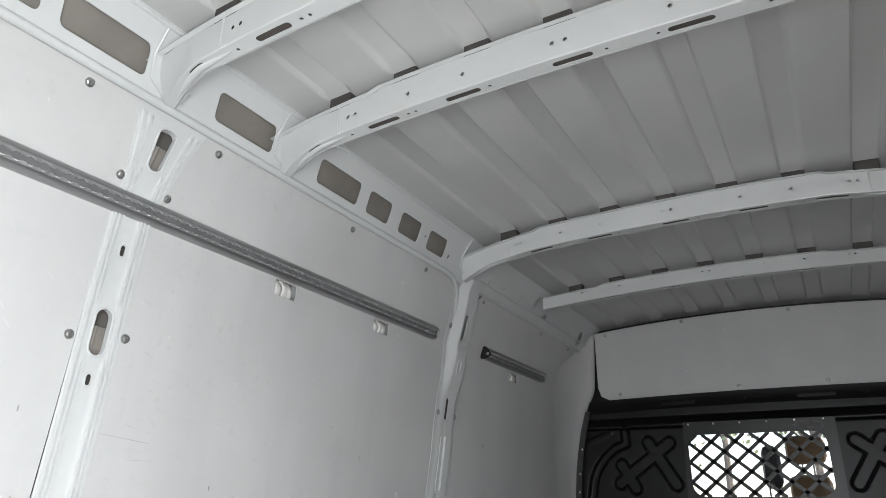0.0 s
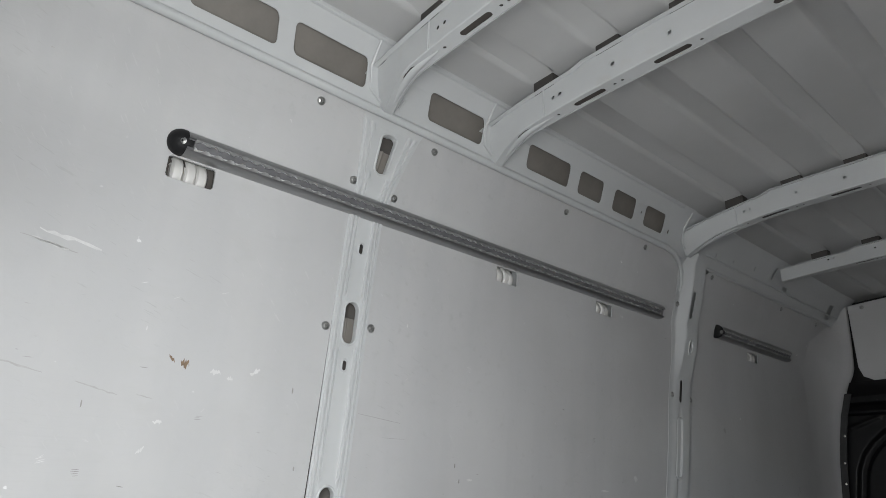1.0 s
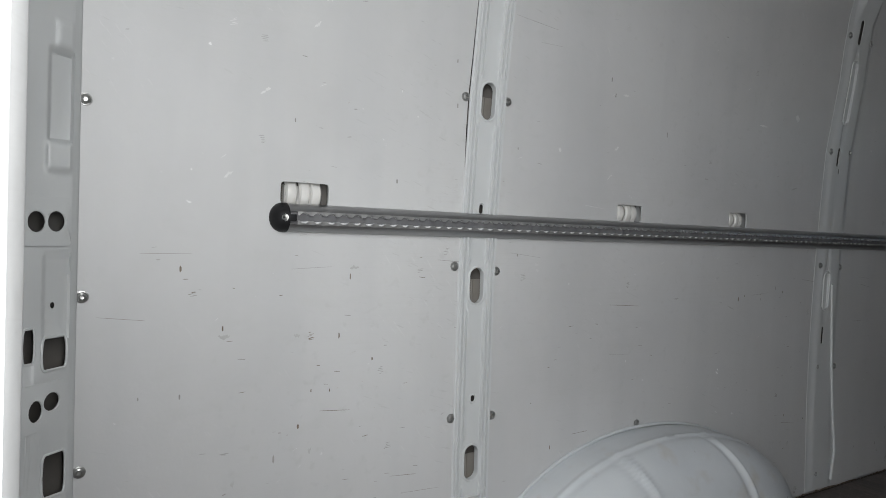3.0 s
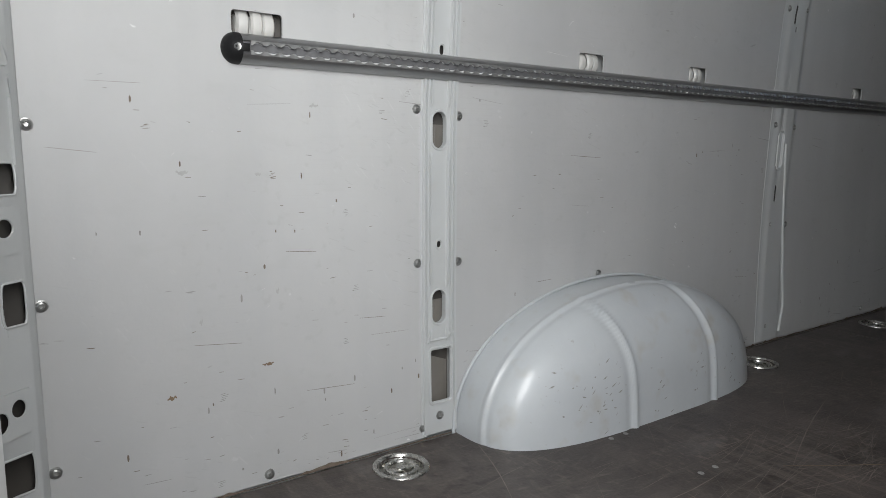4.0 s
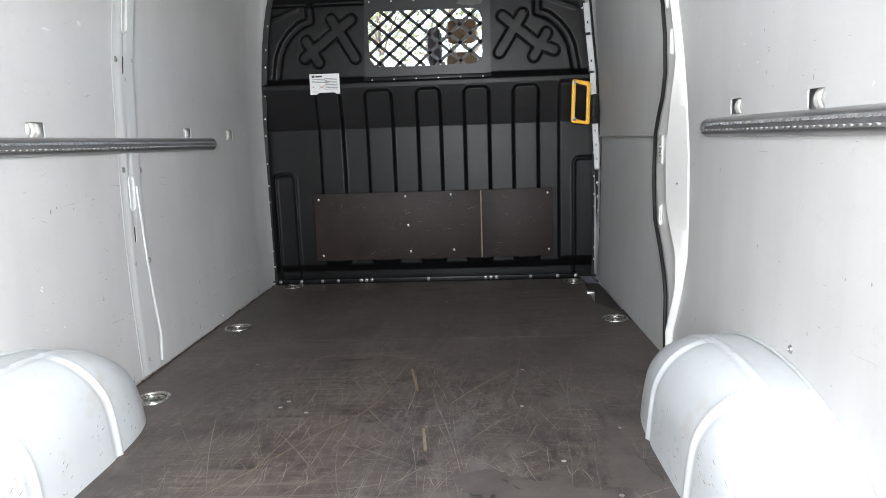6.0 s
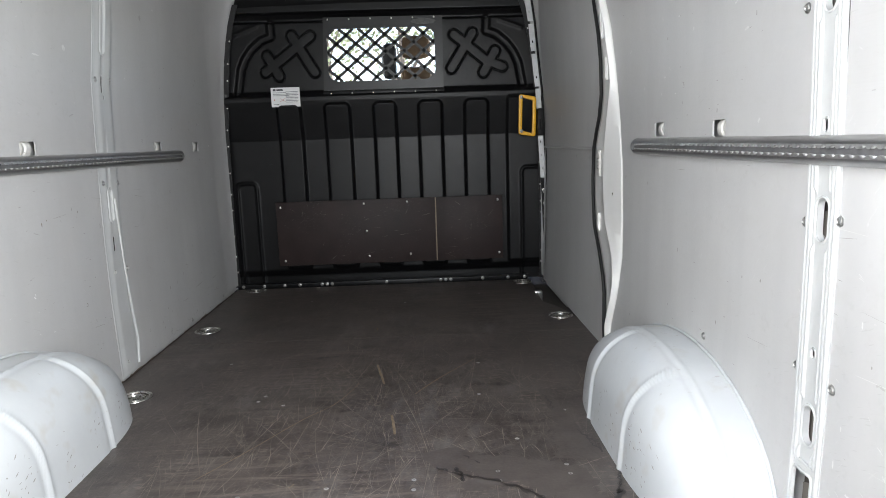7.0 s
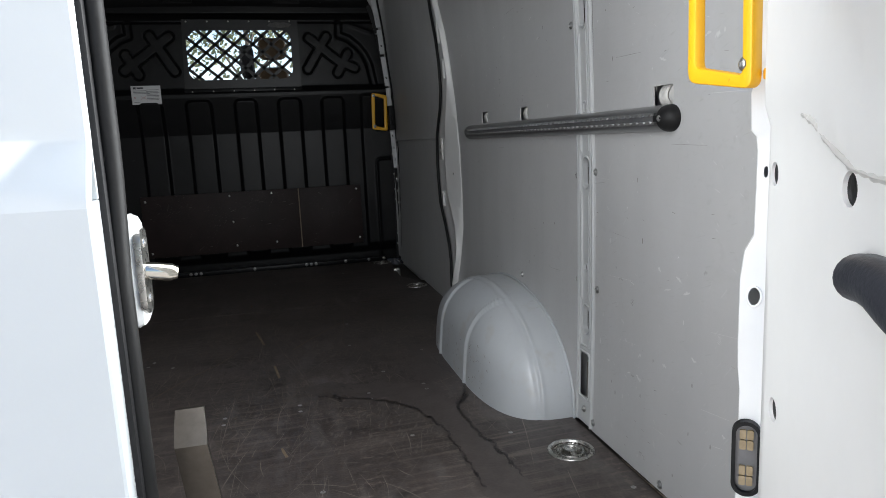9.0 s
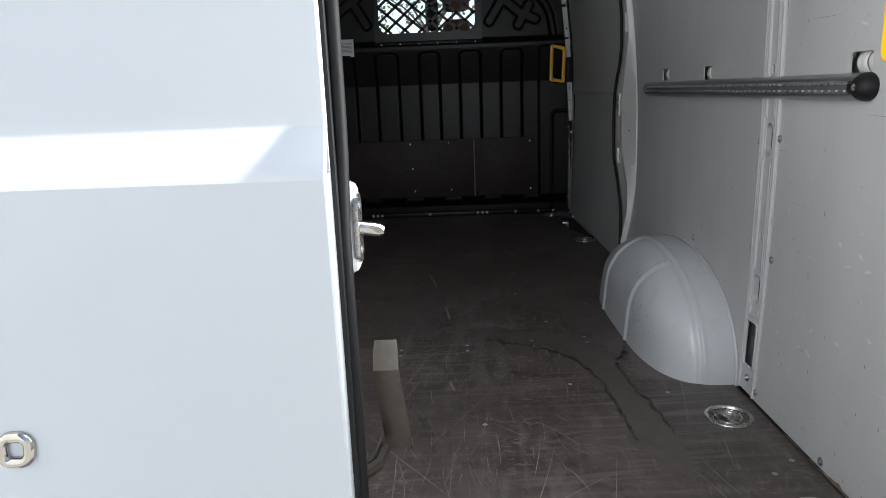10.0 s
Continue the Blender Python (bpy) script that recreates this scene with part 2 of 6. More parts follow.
M_LED = surface("led_lens", (0.34, 0.26, 0.15), (0.25, 0.19, 0.11), 90.0, 0.25)
M_SEAT = surface("seat_cloth", (0.030, 0.030, 0.033), (0.045, 0.045, 0.048), 60.0, 0.9, bump=0.3, bump_scale=300)
M_TAN = surface("brown_cloth", (0.17, 0.115, 0.065), (0.12, 0.08, 0.045), 60.0, 0.85, bump=0.3, bump_scale=300)
M_BARK = surface("bark", (0.10, 0.08, 0.06), (0.06, 0.05, 0.04), 12.0, 0.9, bump=0.6, bump_scale=40)
M_LEAF = surface("leaves", (0.12, 0.135, 0.062), (0.085, 0.105, 0.042), 3.0, 0.6)


# ---- builders ----
def thing(name, label="", category="", group="", kind="", at=(0, 0, 0)):
    ob = new(name)
    ob.location = at
    ob.empty_display_size = 0.05
    return tagged(ob, label, category, group, kind)


def mesh_of(bm, material, smooth=40):
    bmesh.ops.recalc_face_normals(bm, faces=bm.faces)
    me = bpy.data.meshes.new("m")
    bm.to_mesh(me)
    bm.free()
    me.materials.append(material)
    if smooth:
        me.shade_smooth()
        me.set_sharp_from_angle(angle=radians(smooth))
    return me


def part(name, bm, material, parent=None, label="", smooth=40):
    me = bm if isinstance(bm, bpy.types.Mesh) else mesh_of(bm, material, smooth)
    me.name = name
    ob = new(name, me)
    if parent:
        ob.parent = parent
        ob.matrix_parent_inverse = Matrix.Translation(-parent.location) if not parent.parent else Matrix.Identity(4)
    return tagged(ob, label)


def block(bm, a, b, bevel=0.0):
    """A box between two corners, its edges rounded, added to bm."""
    r = bmesh.ops.create_cube(bm, size=1)
    for v in r["verts"]:
        v.co = [(a[i] + b[i]) / 2 + v.co[i] * (b[i] - a[i]) for i in range(3)]
    if bevel:
        es = {e for v in r["verts"] for e in v.link_edges}
        bmesh.ops.bevel(bm, geom=list(es), offset=bevel, segments=2, affect="EDGES", profile=0.5)
    return bm


def rr(cx, cy, w, h, r, n=4, lean=0.0):
    """A rounded rectangle as a loop of points."""
    r = min(r, w / 2 - 1e-5, h / 2 - 1e-5)
    out = []
    for qx, qy, a0 in ((1, 1, 0), (-1, 1, 90), (-1, -1, 180), (1, -1, 270)):
        for i in range(n + 1):
            a = radians(a0 + 90 * i / n)
            u, v = qx * (w / 2 - r) + r * math.cos(a), qy * (h / 2 - r) + r * math.sin(a)
            out.append((cx + u + lean * v, cy + v))
    return out


def sheet(outline, holes, fmap, thick, cu=(), cv=()):
    """A pressed sheet: a flat outline with real holes, bent into place by fmap(u, v, depth)."""
    b2 = bmesh.new()
    for loop in [outline] + list(holes):
        vs = [b2.verts.new((p[0], p[1], 0)) for p in loop]
        for i in range(len(vs)):
            b2.edges.new((vs[i], vs[(i + 1) % len(vs)]))
    bmesh.ops.triangle_fill(b2, use_beauty=True, use_dissolve=False, edges=b2.edges[:], normal=(0, 0, 1))
    for axis, cuts in ((0, cu), (1, cv)):
        for c in cuts:
            co, no = [0, 0, 0], [0, 0, 0]
            co[axis], no[axis] = c, 1
            bmesh.ops.bisect_plane(b2, geom=b2.verts[:] + b2.edges[:] + b2.faces[:], plane_co=co, plane_no=no, dist=1e-5)
    b2.verts.index_update()
    bm = bmesh.new()
    f = [bm.verts.new(fmap(v.co.x, v.co.y, 0.0)) for v in b2.verts]
    k = [bm.verts.new(fmap(v.co.x, v.co.y, thick)) for v in b2.verts]
    for face in b2.faces:
        ix = [v.index for v in face.verts]
        bm.faces.new([f[i] for i in ix])
        bm.faces.new([k[i] for i in reversed(ix)])
    for e in b2.edges:
        if len(e.link_faces) == 1:
            i, j = e.verts[0].index, e.verts[1].index
            try:
                bm.faces.new((f[i], f[j], k[j], k[i]))
            except ValueError:
                pass
    b2.free()
    return bm


def sweep(bm, path, radius, n=8, flat=1.0, closed=False, cap=True):
    """A bead or tube along a path; radius may be a list."""
    pts = [Vector(p) for p in path]
    rings = []
    side = None
    for i, p in enumerate(pts):
        a = pts[i - 1] if (i or closed) else p
        b = pts[(i + 1) % len(pts)] if (i < len(pts) - 1 or closed) else p
        d = (b - a).normalized()
        if side is None:
            side = d.cross(Vector((0, 0, 1)) if abs(d.z) < 0.9 else Vector((1, 0, 0))).normalized()
        side = (side - d * side.dot(d)).normalized()
        up = d.cross(side)
        r = radius[i] if isinstance(radius, (list, tuple)) else radius
        rings.append([bm.verts.new(p + side * (r * math.cos(q)) + up * (r * flat * math.sin(q))) for q in [math.tau * k / n for k in range(n)]])
    m = len(rings)
    for i in range(m if closed else m - 1):
        for k in range(n):
            bm.faces.new((rings[i][k], rings[i][(k + 1) % n], rings[(i + 1) % m][(k + 1) % n], rings[(i + 1) % m][k]))
    if cap and not closed:
        bm.faces.new(rings[0][::-1])
        bm.faces.new(rings[-1])
    return bm


def lathe(profile, n=14):
    """A turned body about z from (radius, height) pairs."""
    bm = bmesh.new()
    rings = [[bm.verts.new((r * math.cos(math.tau * k / n), r * math.sin(math.tau * k / n), h)) for k in range(n)] for r, h in profile]
    for a, b in zip(rings, rings[1:]):
        for k in range(n):
            bm.faces.new((a[k], a[(k + 1) % n], b[(k + 1) % n], b[k]))
    bm.faces.new(rings[-1])
    bm.faces.new(rings[0][::-1])
    return bm


PROF_Z = [-0.05, 0, .3, .7, 1.07, 1.3, 1.5, 1.7, 1.9, 2.0, 2.09]
PROF_X = [.896, .898, .908, .912, .912, .898, .888, .872, .80, .74, .66]
CUTS_Z = [.15, .3, .5, .7, .9, 1.07, 1.18, 1.3, 1.4, 1.5, 1.6, 1.7, 1.76, 1.82, 1.86, 1.9, 1.95, 2.0, 2.04]


def wx(z):
    """Half width of the load space at height z."""
    return float(np.interp(z, PROF_Z, PROF_X))


def on_wall(side, off=0.0):
    return lambda u, v, w: (side * (wx(v) - off + w), u, v)


def wall_turn(side, z):
    """A turn whose z axis points from the side wall into the van."""
    s = (wx(z + 0.02) - wx(z - 0.02)) / 0.04
    n = Vector((-side, 0, s)).normalized()
    return n.to_track_quat("Z", "Y").to_matrix().to_4x4()


BOLT = mesh_of(lathe([(0.0100, 0), (0.0097, 0.0012), (0.0078, 0.0016), (0.0070, 0.0036), (0.0042, 0.0048), (0.0032, 0.0028), (0.001, 0.0026)], 14), M_BOLT)
RIVET = mesh_of(lathe([(0.0055, 0), (0.005, 0.002), (0.0025, 0.0032)], 8), M_STEEL)


def bolt(parent, side, y, z, off=0.0, mesh=BOLT):
    ob = new("bolt", mesh)
    ob.parent = parent
    ob.matrix_local = Matrix.Translation((side * (wx(z) - off), y, z)) @ wall_turn(side, z)
    return ob


def stud(parent, place, direction, mesh=RIVET, name="rivet"):
    ob = new(name, mesh)
    ob.parent = parent
    ob.matrix_local = Matrix.Translation(place) @ Vector(direction).to_track_quat("Z", "Y").to_matrix().to_4x4()
    return ob


# ---- ground and shell ----
bm = bmesh.new()
bmesh.ops.create_grid(bm, x_segments=8, y_segments=8, size=400)
for v in bm.verts:
    v.co.z = -0.62
tagged(part("ground", bm, M_GROUND), "pale concrete yard around the van", "ground", kind="structure")

# unseen plain wall, added to bounce sunlight through the rear opening
bm = block(bmesh.new(), (-3.7, -22, -.62), (-3.3, 12, 7.0), 0.02)
block(bm, (-3.75, -22, 7.0), (-3.25, 12, 7.1), 0.02)
tagged(part("bounce_wall", bm, M_WALL), "unseen white wall added to bounce sunlight into the van", "wall", kind="structure")

left = tagged(new("wall_left"), "light grey lined side wall of the load space", "wall", kind="structure")
right = tagged(new("wall_right"), "light grey lined side wall with sliding door", "wall", kind="structure")
for side, parent in ((-1, left), (1, right)):
    zs = [-0.12, 0, .3, .7, 1.07, 1.3, 1.5, 1.7, 1.9, 2.0, 2.09, 2.13]
    bm = bmesh.new()
    prev = None
    for z in zs:
        ring = [bm.verts.new((side * (wx(z) + o), y, z)) for o, y in ((0.075, 0.0), (0.075, 3.78), (0.05, 3.78), (0.05, 0.0))]
        if prev:
            for k in range(4):
                bm.faces.new((prev[k], prev[(k + 1) % 4], ring[(k + 1) % 4], ring[k]))
        else:
            bm.faces.new(ring)
        prev = ring
    bm.faces.new(prev[::-1])
    part("outer_skin", bm, M_BODY, parent)
bm = block(bmesh.new(), (-.95, -0.02, -.615), (.95, 5.3, -.045), 0.02)
tagged(part("underbody", bm, M_DARK), "dark underside box of the van on the ground", "underbody", kind="structure")

# ---- roof ----
def roof_z(x):
    return 2.078 - 0.030 * (x / 0.7) ** 2


def rib_wave(x):
    """Height of the pressed channels that run along the roof."""
    u = (x / 0.186 + 0.5) % 1.0
    d = abs(u - 0.5) * 0.186
    k = min(max((0.038 - d) / 0.009, 0), 1)
    return 0.013 * k * k * (3 - 2 * k)


BOWS = [(0.855, 0.038, 0.0), (1.222, 0.038, 0.0), (2.205, 0.040, 0.014), (2.93, 0.038, 0.005)]
bm = bmesh.new()
xs = [-0.76 + 0.004 * i for i in range(381)]
ys = [-0.02, 0.06, .10, .80, .825, .915, .94, 1.165, 1.19, 1.285, 1.31, 2.15, 2.175, 2.27, 2.295, 2.875, 2.90, 2.985, 3.01, 3.60, 3.63, 3.74]
flat = [(-0.1, .10), (.80, .94), (1.165, 1.31), (2.15, 2.295), (2.875, 3.01), (3.6, 3.8)]
grid = []
for y in ys:
    row = []
    for x in xs:
        in_flat = any(a + 0.001 < y < b - 0.001 for a, b in flat)
        row.append(bm.verts.new((x, y, roof_z(x) + (0.0 if in_flat else rib_wave(x)) + 0.001)))
    grid.append(row)
top = [[bm.verts.new((r[0].co.x, r[0].co.y, 2.15)), bm.verts.new((r[-1].co.x, r[-1].co.y, 2.15))] for r in grid]
for a, b, ta, tb in zip(grid, grid[1:], top, top[1:]):
    for i in range(len(xs) - 1):
        bm.faces.new((a[i], a[i + 1], b[i + 1], b[i]))
    bm.faces.new((ta[0], ta[1], tb[1], tb[0]))
tagged(part("ceiling", bm, M_ROOF, smooth=35), "pale grey ribbed sheet steel van roof underside", "ceiling", kind="structure")


def bow_z(x):
    """Underside of a roof bow: nearly flat, curving down to its feet."""
    a = abs(x)
    z = 1.972 - 0.014 * (a / 0.5) ** 2
    if a > 0.44:
        k = (a - 0.44) / 0.30
        z -= 0.016 * k ** 1.8
    return z


def roof_bow(y, w, lift, slotted=True):
    bow = thing("roof_bow", "white pressed steel roof bow with slots", "roof bow", "roof bows", at=(0, y, 1.97))
    h = 0.066
    reach = 0.772 if slotted else 0.715
    fwd = lambda x: 0.050 * min(max((abs(x) - 0.62) / 0.15, 0), 1) ** 1.4 if slotted else 0.0
    cu = [-reach + i * reach / 30 for i in range(1, 60)]
    fall = (lambda x: bow_z(x) + lift * min((0.75 - abs(x)) / 0.3, 1)) if slotted else (lambda x: 1.997 - 0.02 * (x / 0.6) ** 2)
    h = 0.074 - lift * 0.6 if slotted else 0.052
    # the face towards the rear, its upper edge notched under the roof's ribs
    up = []
    for i in range(-60, 61):
        x = reach * i / 60
        up.append((x, h - (0.003 if abs(((x / 0.186 + 0.5) % 1.0) - 0.5) < 0.21 else 0.0) + (0.008 if abs(x) < 0.45 else 0)))
    outline = [(-reach, 0.0)] + [(reach, 0.0)] + up[::-1]
    outline = outline[:1] + [(-reach + 2 * reach * i / 40, 0.0) for i in range(1, 40)] + outline[1:]
    holes = [rr(c, 0.036, 0.009, 0.010, 0.0045, 3) for c in (-0.014, 0.014, -0.508, -0.528, 0.508, 0.528, -.36, .36, -.22, .22)]
    part("rear_face", sheet(outline, holes, lambda u, v, t: (u, y - 0.031 + t + fwd(u) * max(1 - v / h, 0), fall(u) + v), 0.0015, cu=cu), M_BODY, bow)
    part("flange", sheet([(-reach, 0), (reach, 0), (reach, .011), (-reach, .011)], [], lambda u, v, t: (u, y - 0.0325 - v, fall(u) + h + (0.008 if abs(u) < 0.45 else 0) - 0.003 + t), 0.0015, cu=cu), M_BODY, bow)
    # underside with its long slots
    slots = [rr(c, 0.022, 0.085, 0.016, 0.008, 4) for c in (-0.44, -0.23, 0.02, 0.25, 0.46)] if slotted else [rr(c, 0.02, 0.08, 0.012, 0.006, 4) for c in (-.4, -.15, .1, .35)]
    slots += [rr(c, 0.022, 0.008, 0.008, 0.004, 3) for c in (-0.372, -0.352, -0.165, 0.09, 0.19, 0.385, -.53)]
    if slotted:
        slots += [rr(c, 0.020, 0.052, 0.026, 0.013, 5) for c in (-0.635, 0.635)]
    part("underside", sheet([(-reach, 0), (reach, 0), (reach, w), (-reach, w)], slots, lambda u, v, t: (u, y - 0.0295 + fwd(u) + v * (1 - 0.35 * max(abs(u) - 0.5, 0) / 0.25), fall(u) + t), 0.0015, cu=cu), M_BODY, bow)
    part("front_face", sheet([(-reach, 0), (reach, 0), (reach, h), (-reach, h)], [], lambda u, v, t: (u, y - 0.028 + fwd(u) + w * (1 - 0.35 * max(abs(u) - 0.5, 0) / 0.25) + t, fall(u) + v), 0.0015, cu=cu), M_BODY, bow)
    # dark sheet over the slots, its colour standing for their shade
    part("cavity_shade", sheet([(-reach + .02, 0.004), (reach - .02, 0.004), (reach - .02, w - .002), (-reach + .02, w - .002)], [], lambda u, v, t: (u, y - 0.0275 + fwd(u) + v * (1 - 0.35 * max(abs(u) - 0.5, 0) / 0.25), fall(u) + 0.006 + t), 0.0015, cu=cu), M_DARK, bow)
    # rounded edge between the rear face and the underside, pressed beads at the feet, dark pads under the roof
    b = bmesh.new()
    sweep(b, [(x, y - .0285 + fwd(x), fall(x) + .0012) for x in [-reach + 2 * reach * i / 60 for i in range(61)]], .0030, n=6)
    part("folded_edge", b, M_BODY, bow)
    if slotted:
        for s in (-1, 1):
            b = bmesh.new()
            sweep(b, [(s * x, y - .012 + fwd(x), fall(x) - .0008) for x in [.545 + .008 * i for i in range(24)]], [.002 + .007 * math.sin(math.pi * i / 23) for i in range(24)], n=8, flat=.5)
            part("pressed_bead", b, M_BODY, bow)
            b = bmesh.new()
            sweep(b, [(s * .556, y - .0325, fall(.556) + h * q) for q in (.0, .5, .98)] + [(s * .556, y - .0305, fall(.556) + h)], .0022, n=6)
            part("joint_bead", b, M_BODY, bow)
            b = bmesh.new()
            sweep(b, [(s * (wx(z) - .010), y + dy, z) for dy, z in ((-.052, 2.040), (-.047, 1.995), (-.030, 1.955), (.012, 1.937), (.058, 1.943), (.066, 1.965))], .0035, n=8)
            part("foot_edge", b, M_BODY, bow)
    for k in range(-3, 4):
        b = bmesh.new()
        block(b, (k * .186 - .031, y - .030, fall(k * .186) + h - .002), (k * .186 + .031, y + .010, roof_z(k * .186) + .012), .003)
        part("dark_pad", b, M_PAD, bow)
    return bow


for k, (y, w, lift) in enumerate(BOWS):
    roof_bow(y, w, lift, k < 3)

# ---- cant rails ----
def cant_rail(side, parent):
    holes = [rr(c, 1.978, wd + .004, 0.056, 0.012, 4, lean=-0.30) for c, wd in
             ((0.30, .17), (0.49, .18), (0.712, .18), (1.082, .18), (1.44, .178), (1.635, .112), (1.81, .112), (1.984, .112))]
    holes += [rr(2.08, 1.965, 0.010, 0.014, 0.005, 3), rr(1.905, 1.98, .008, .008, .004, 3)]
    rail = part("cant_rail", sheet([(0.0, 1.915), (2.17, 1.915), (2.17, 2.088), (0.0, 2.088)], holes, on_wall(side, 0.008), 0.002, cv=[1.93, 1.95, 1.97, 1.99, 2.0, 2.01, 2.03, 2.06]), M_BODY, parent)
    bm = bmesh.new()
    sweep(bm, [(side * (wx(1.921) - 0.010), 0.0 + i * 0.1, 1.921) for i in range(22)] + [(side * (wx(1.917) - .008), 2.16, 1.916), (side * (wx(1.905) - .006), 2.205, 1.90), (side * (wx(1.88) - .004), 2.24, 1.872), (side * (wx(1.84) - .000), 2.262, 1.83), (side * (wx(1.80) + .006), 2.27, 1.79)], [.0105] * 22 + [.0100, .0085, .0065, .0045, .0030], n=10)
    part("flange_bead", bm, M_BODY, rail)
    bm = bmesh.new()
    sweep(bm, [(side * (wx(2.045) - 0.006), 0.0 + i * 0.1, 2.045) for i in range(22)], 0.006)
    part("upper_bead", bm, M_BODY, rail)
    holes = [rr(2.88, 2.0, 0.018, 0.045, 0.005), rr(3.52, 1.965, 0.05, 0.06, 0.006), rr(2.55, 1.975, .012, .012, .006, 3), rr(2.72, 1.985, .01, .016, .005, 3), rr(2.42, 1.965, .012, .02, .006, 3), rr(3.02, 1.965, .045, .022, .004)]
    front = part("cant_rail", sheet([(2.17, 1.915), (3.70, 1.915), (3.70, 2.088), (2.17, 2.088)], holes, on_wall(side, 0.004), 0.002, cv=[1.93, 1.95, 1.97, 2.0, 2.03, 2.06]), M_BODY, parent)
    for zz, r in ((1.917, 0.006), (1.955, 0.004)):
        bm = bmesh.new()
        sweep(bm, [(side * (wx(zz) - 0.003), 2.36 + i * 0.1, zz) for i in range(14)], r)
        part("flange_bead", bm, M_BODY, front)
    # sheet whose brown tone stands for the shade behind the openings
    part("cavity_shade", sheet([(0.02, 1.93), (2.15, 1.93), (2.15, 2.06), (0.02, 2.06)], [], on_wall(side, -0.020), 0.002, cv=[1.95, 1.97, 2.0, 2.03]), M_CAVITY, rail)


cant_rail(-1, left)
cant_rail(1, right)

# ---- side linings ----
def lining(side, parent, outline, cutouts, bolts):
    p = part("lining_panel", sheet(outline, [rr((a + b) / 2, (c + d) / 2, b - a, d - c, 0.006, 2) for a, b, c, d in cutouts], on_wall(side), 0.004, cv=CUTS_Z), M_PANEL, parent)
    for y, z in bolts:
        bolt(p, side, y, z)
    return p


ZT = 1.918
L_CUTS = [(0.452, 0.543, 0.824, 0.864), (1.290, 1.378, 0.826, 0.866), (1.725, 1.805, 0.826, 0.866), (2.684, 2.762, 0.82, 0.864), (3.154, 3.244, 0.816, 0.862)]
U_CUTS = [(0.456, 0.550, 1.646, 1.690), (1.359, 1.444, 1.648, 1.690), (1.811, 1.898, 1.648, 1.686), (2.846, 2.943, 1.650, 1.686), (3.361, 3.454, 1.648, 1.698)]
lining(-1, left, [(0.125, 0.006), (0.842, 0.006), (0.842, 1.0), (0.862, 1.5), (0.872, 1.75), (0.838, ZT), (0.13, ZT)], [L_CUTS[0], U_CUTS[0]],
       [(0.826, .713), (0.829, .394), (0.143, .663), (0.144, .389), (0.839, .029), (0.491, .021), (0.728, 1.898), (0.858, 1.767), (0.846, 1.43), (0.142, .968), (0.838, 1.066), (0.142, 1.40), (0.145, .12)])
lining(-1, left, [(0.925, 0.006), (2.17, 0.006), (2.175, .5), (2.19, .82), (2.215, 1.05), (2.252, 1.3), (2.262, 1.46), (2.285, 1.55), (2.290, 1.65), (2.284, 1.75), (2.275, 1.80), (2.255, 1.85), (2.22, 1.89), (2.16, ZT), (1.01, ZT), (0.978, 1.84), (0.965, 1.75), (0.952, 1.5), (0.93, 1.0)], [L_CUTS[1], L_CUTS[2], U_CUTS[1], U_CUTS[2]],
       [(0.933, .703), (0.934, .389), (1.388, .317), (0.962, .111), (1.058, 1.898), (1.582, 1.898), (0.978, 1.76), (0.965, 1.445), (0.946, 1.069), (2.005, 1.90)])
lining(-1, left, [(2.275, 0.006), (3.69, 0.006), (3.69, ZT), (2.44, ZT), (2.395, 1.89), (2.385, 1.85), (2.390, 1.78), (2.402, 1.65), (2.395, 1.56), (2.372, 1.46), (2.352, 1.3), (2.32, 1.05), (2.30, .82), (2.28, .5)], [L_CUTS[3], L_CUTS[4], U_CUTS[3], U_CUTS[4]],
       [(2.46, 1.90), (3.07, 1.90), (3.45, 1.90), (2.9, .03), (3.4, .03)])
R_CUTS = [(0.544, 0.617, 0.818, 0.857), (1.312, 1.382, 0.818, 0.857), (1.706, 1.782, 0.822, 0.861)]
lining(1, right, [(0.16, 0.006), (0.880, 0.006), (0.880, 1.0), (0.900, 1.5), (0.910, 1.75), (0.876, ZT), (0.16, ZT)], R_CUTS[:1],
       [(0.872, .675), (0.862, .384), (0.872, .03), (0.30, .02), (0.56, .02), (0.898, 1.055), (0.898, 1.43), (0.30, 1.895), (0.6, 1.895)])
lining(1, right, [(0.963, 0.006), (2.21, 0.006), (2.195, .135), (2.14, .25), (2.088, .40), (2.088, .53), (2.103, .72), (2.14, .89), (2.175, 1.0), (2.20, 1.07), (2.235, 1.215), (2.31, 1.35), (2.33, 1.5), (2.335, 1.7), (2.32, ZT), (1.048, ZT), (1.016, 1.84), (1.003, 1.75), (0.990, 1.5), (0.968, 1.0)], R_CUTS[1:],
       [(0.973, .663), (0.972, .391), (1.388, .325), (1.04, .10), (1.002, 1.04), (1.3, 1.895), (1.8, 1.895), (1.0, 1.43)])

# backing plates seen through the openings
for side, parent in ((-1, left), (1, right)):
    part("inner_skin", sheet([(0.02, -0.03), (3.74, -0.03), (3.74, 2.09), (0.02, 2.09)], [], on_wall(side, -0.040), 0.003, cv=CUTS_Z), M_BODY, parent)


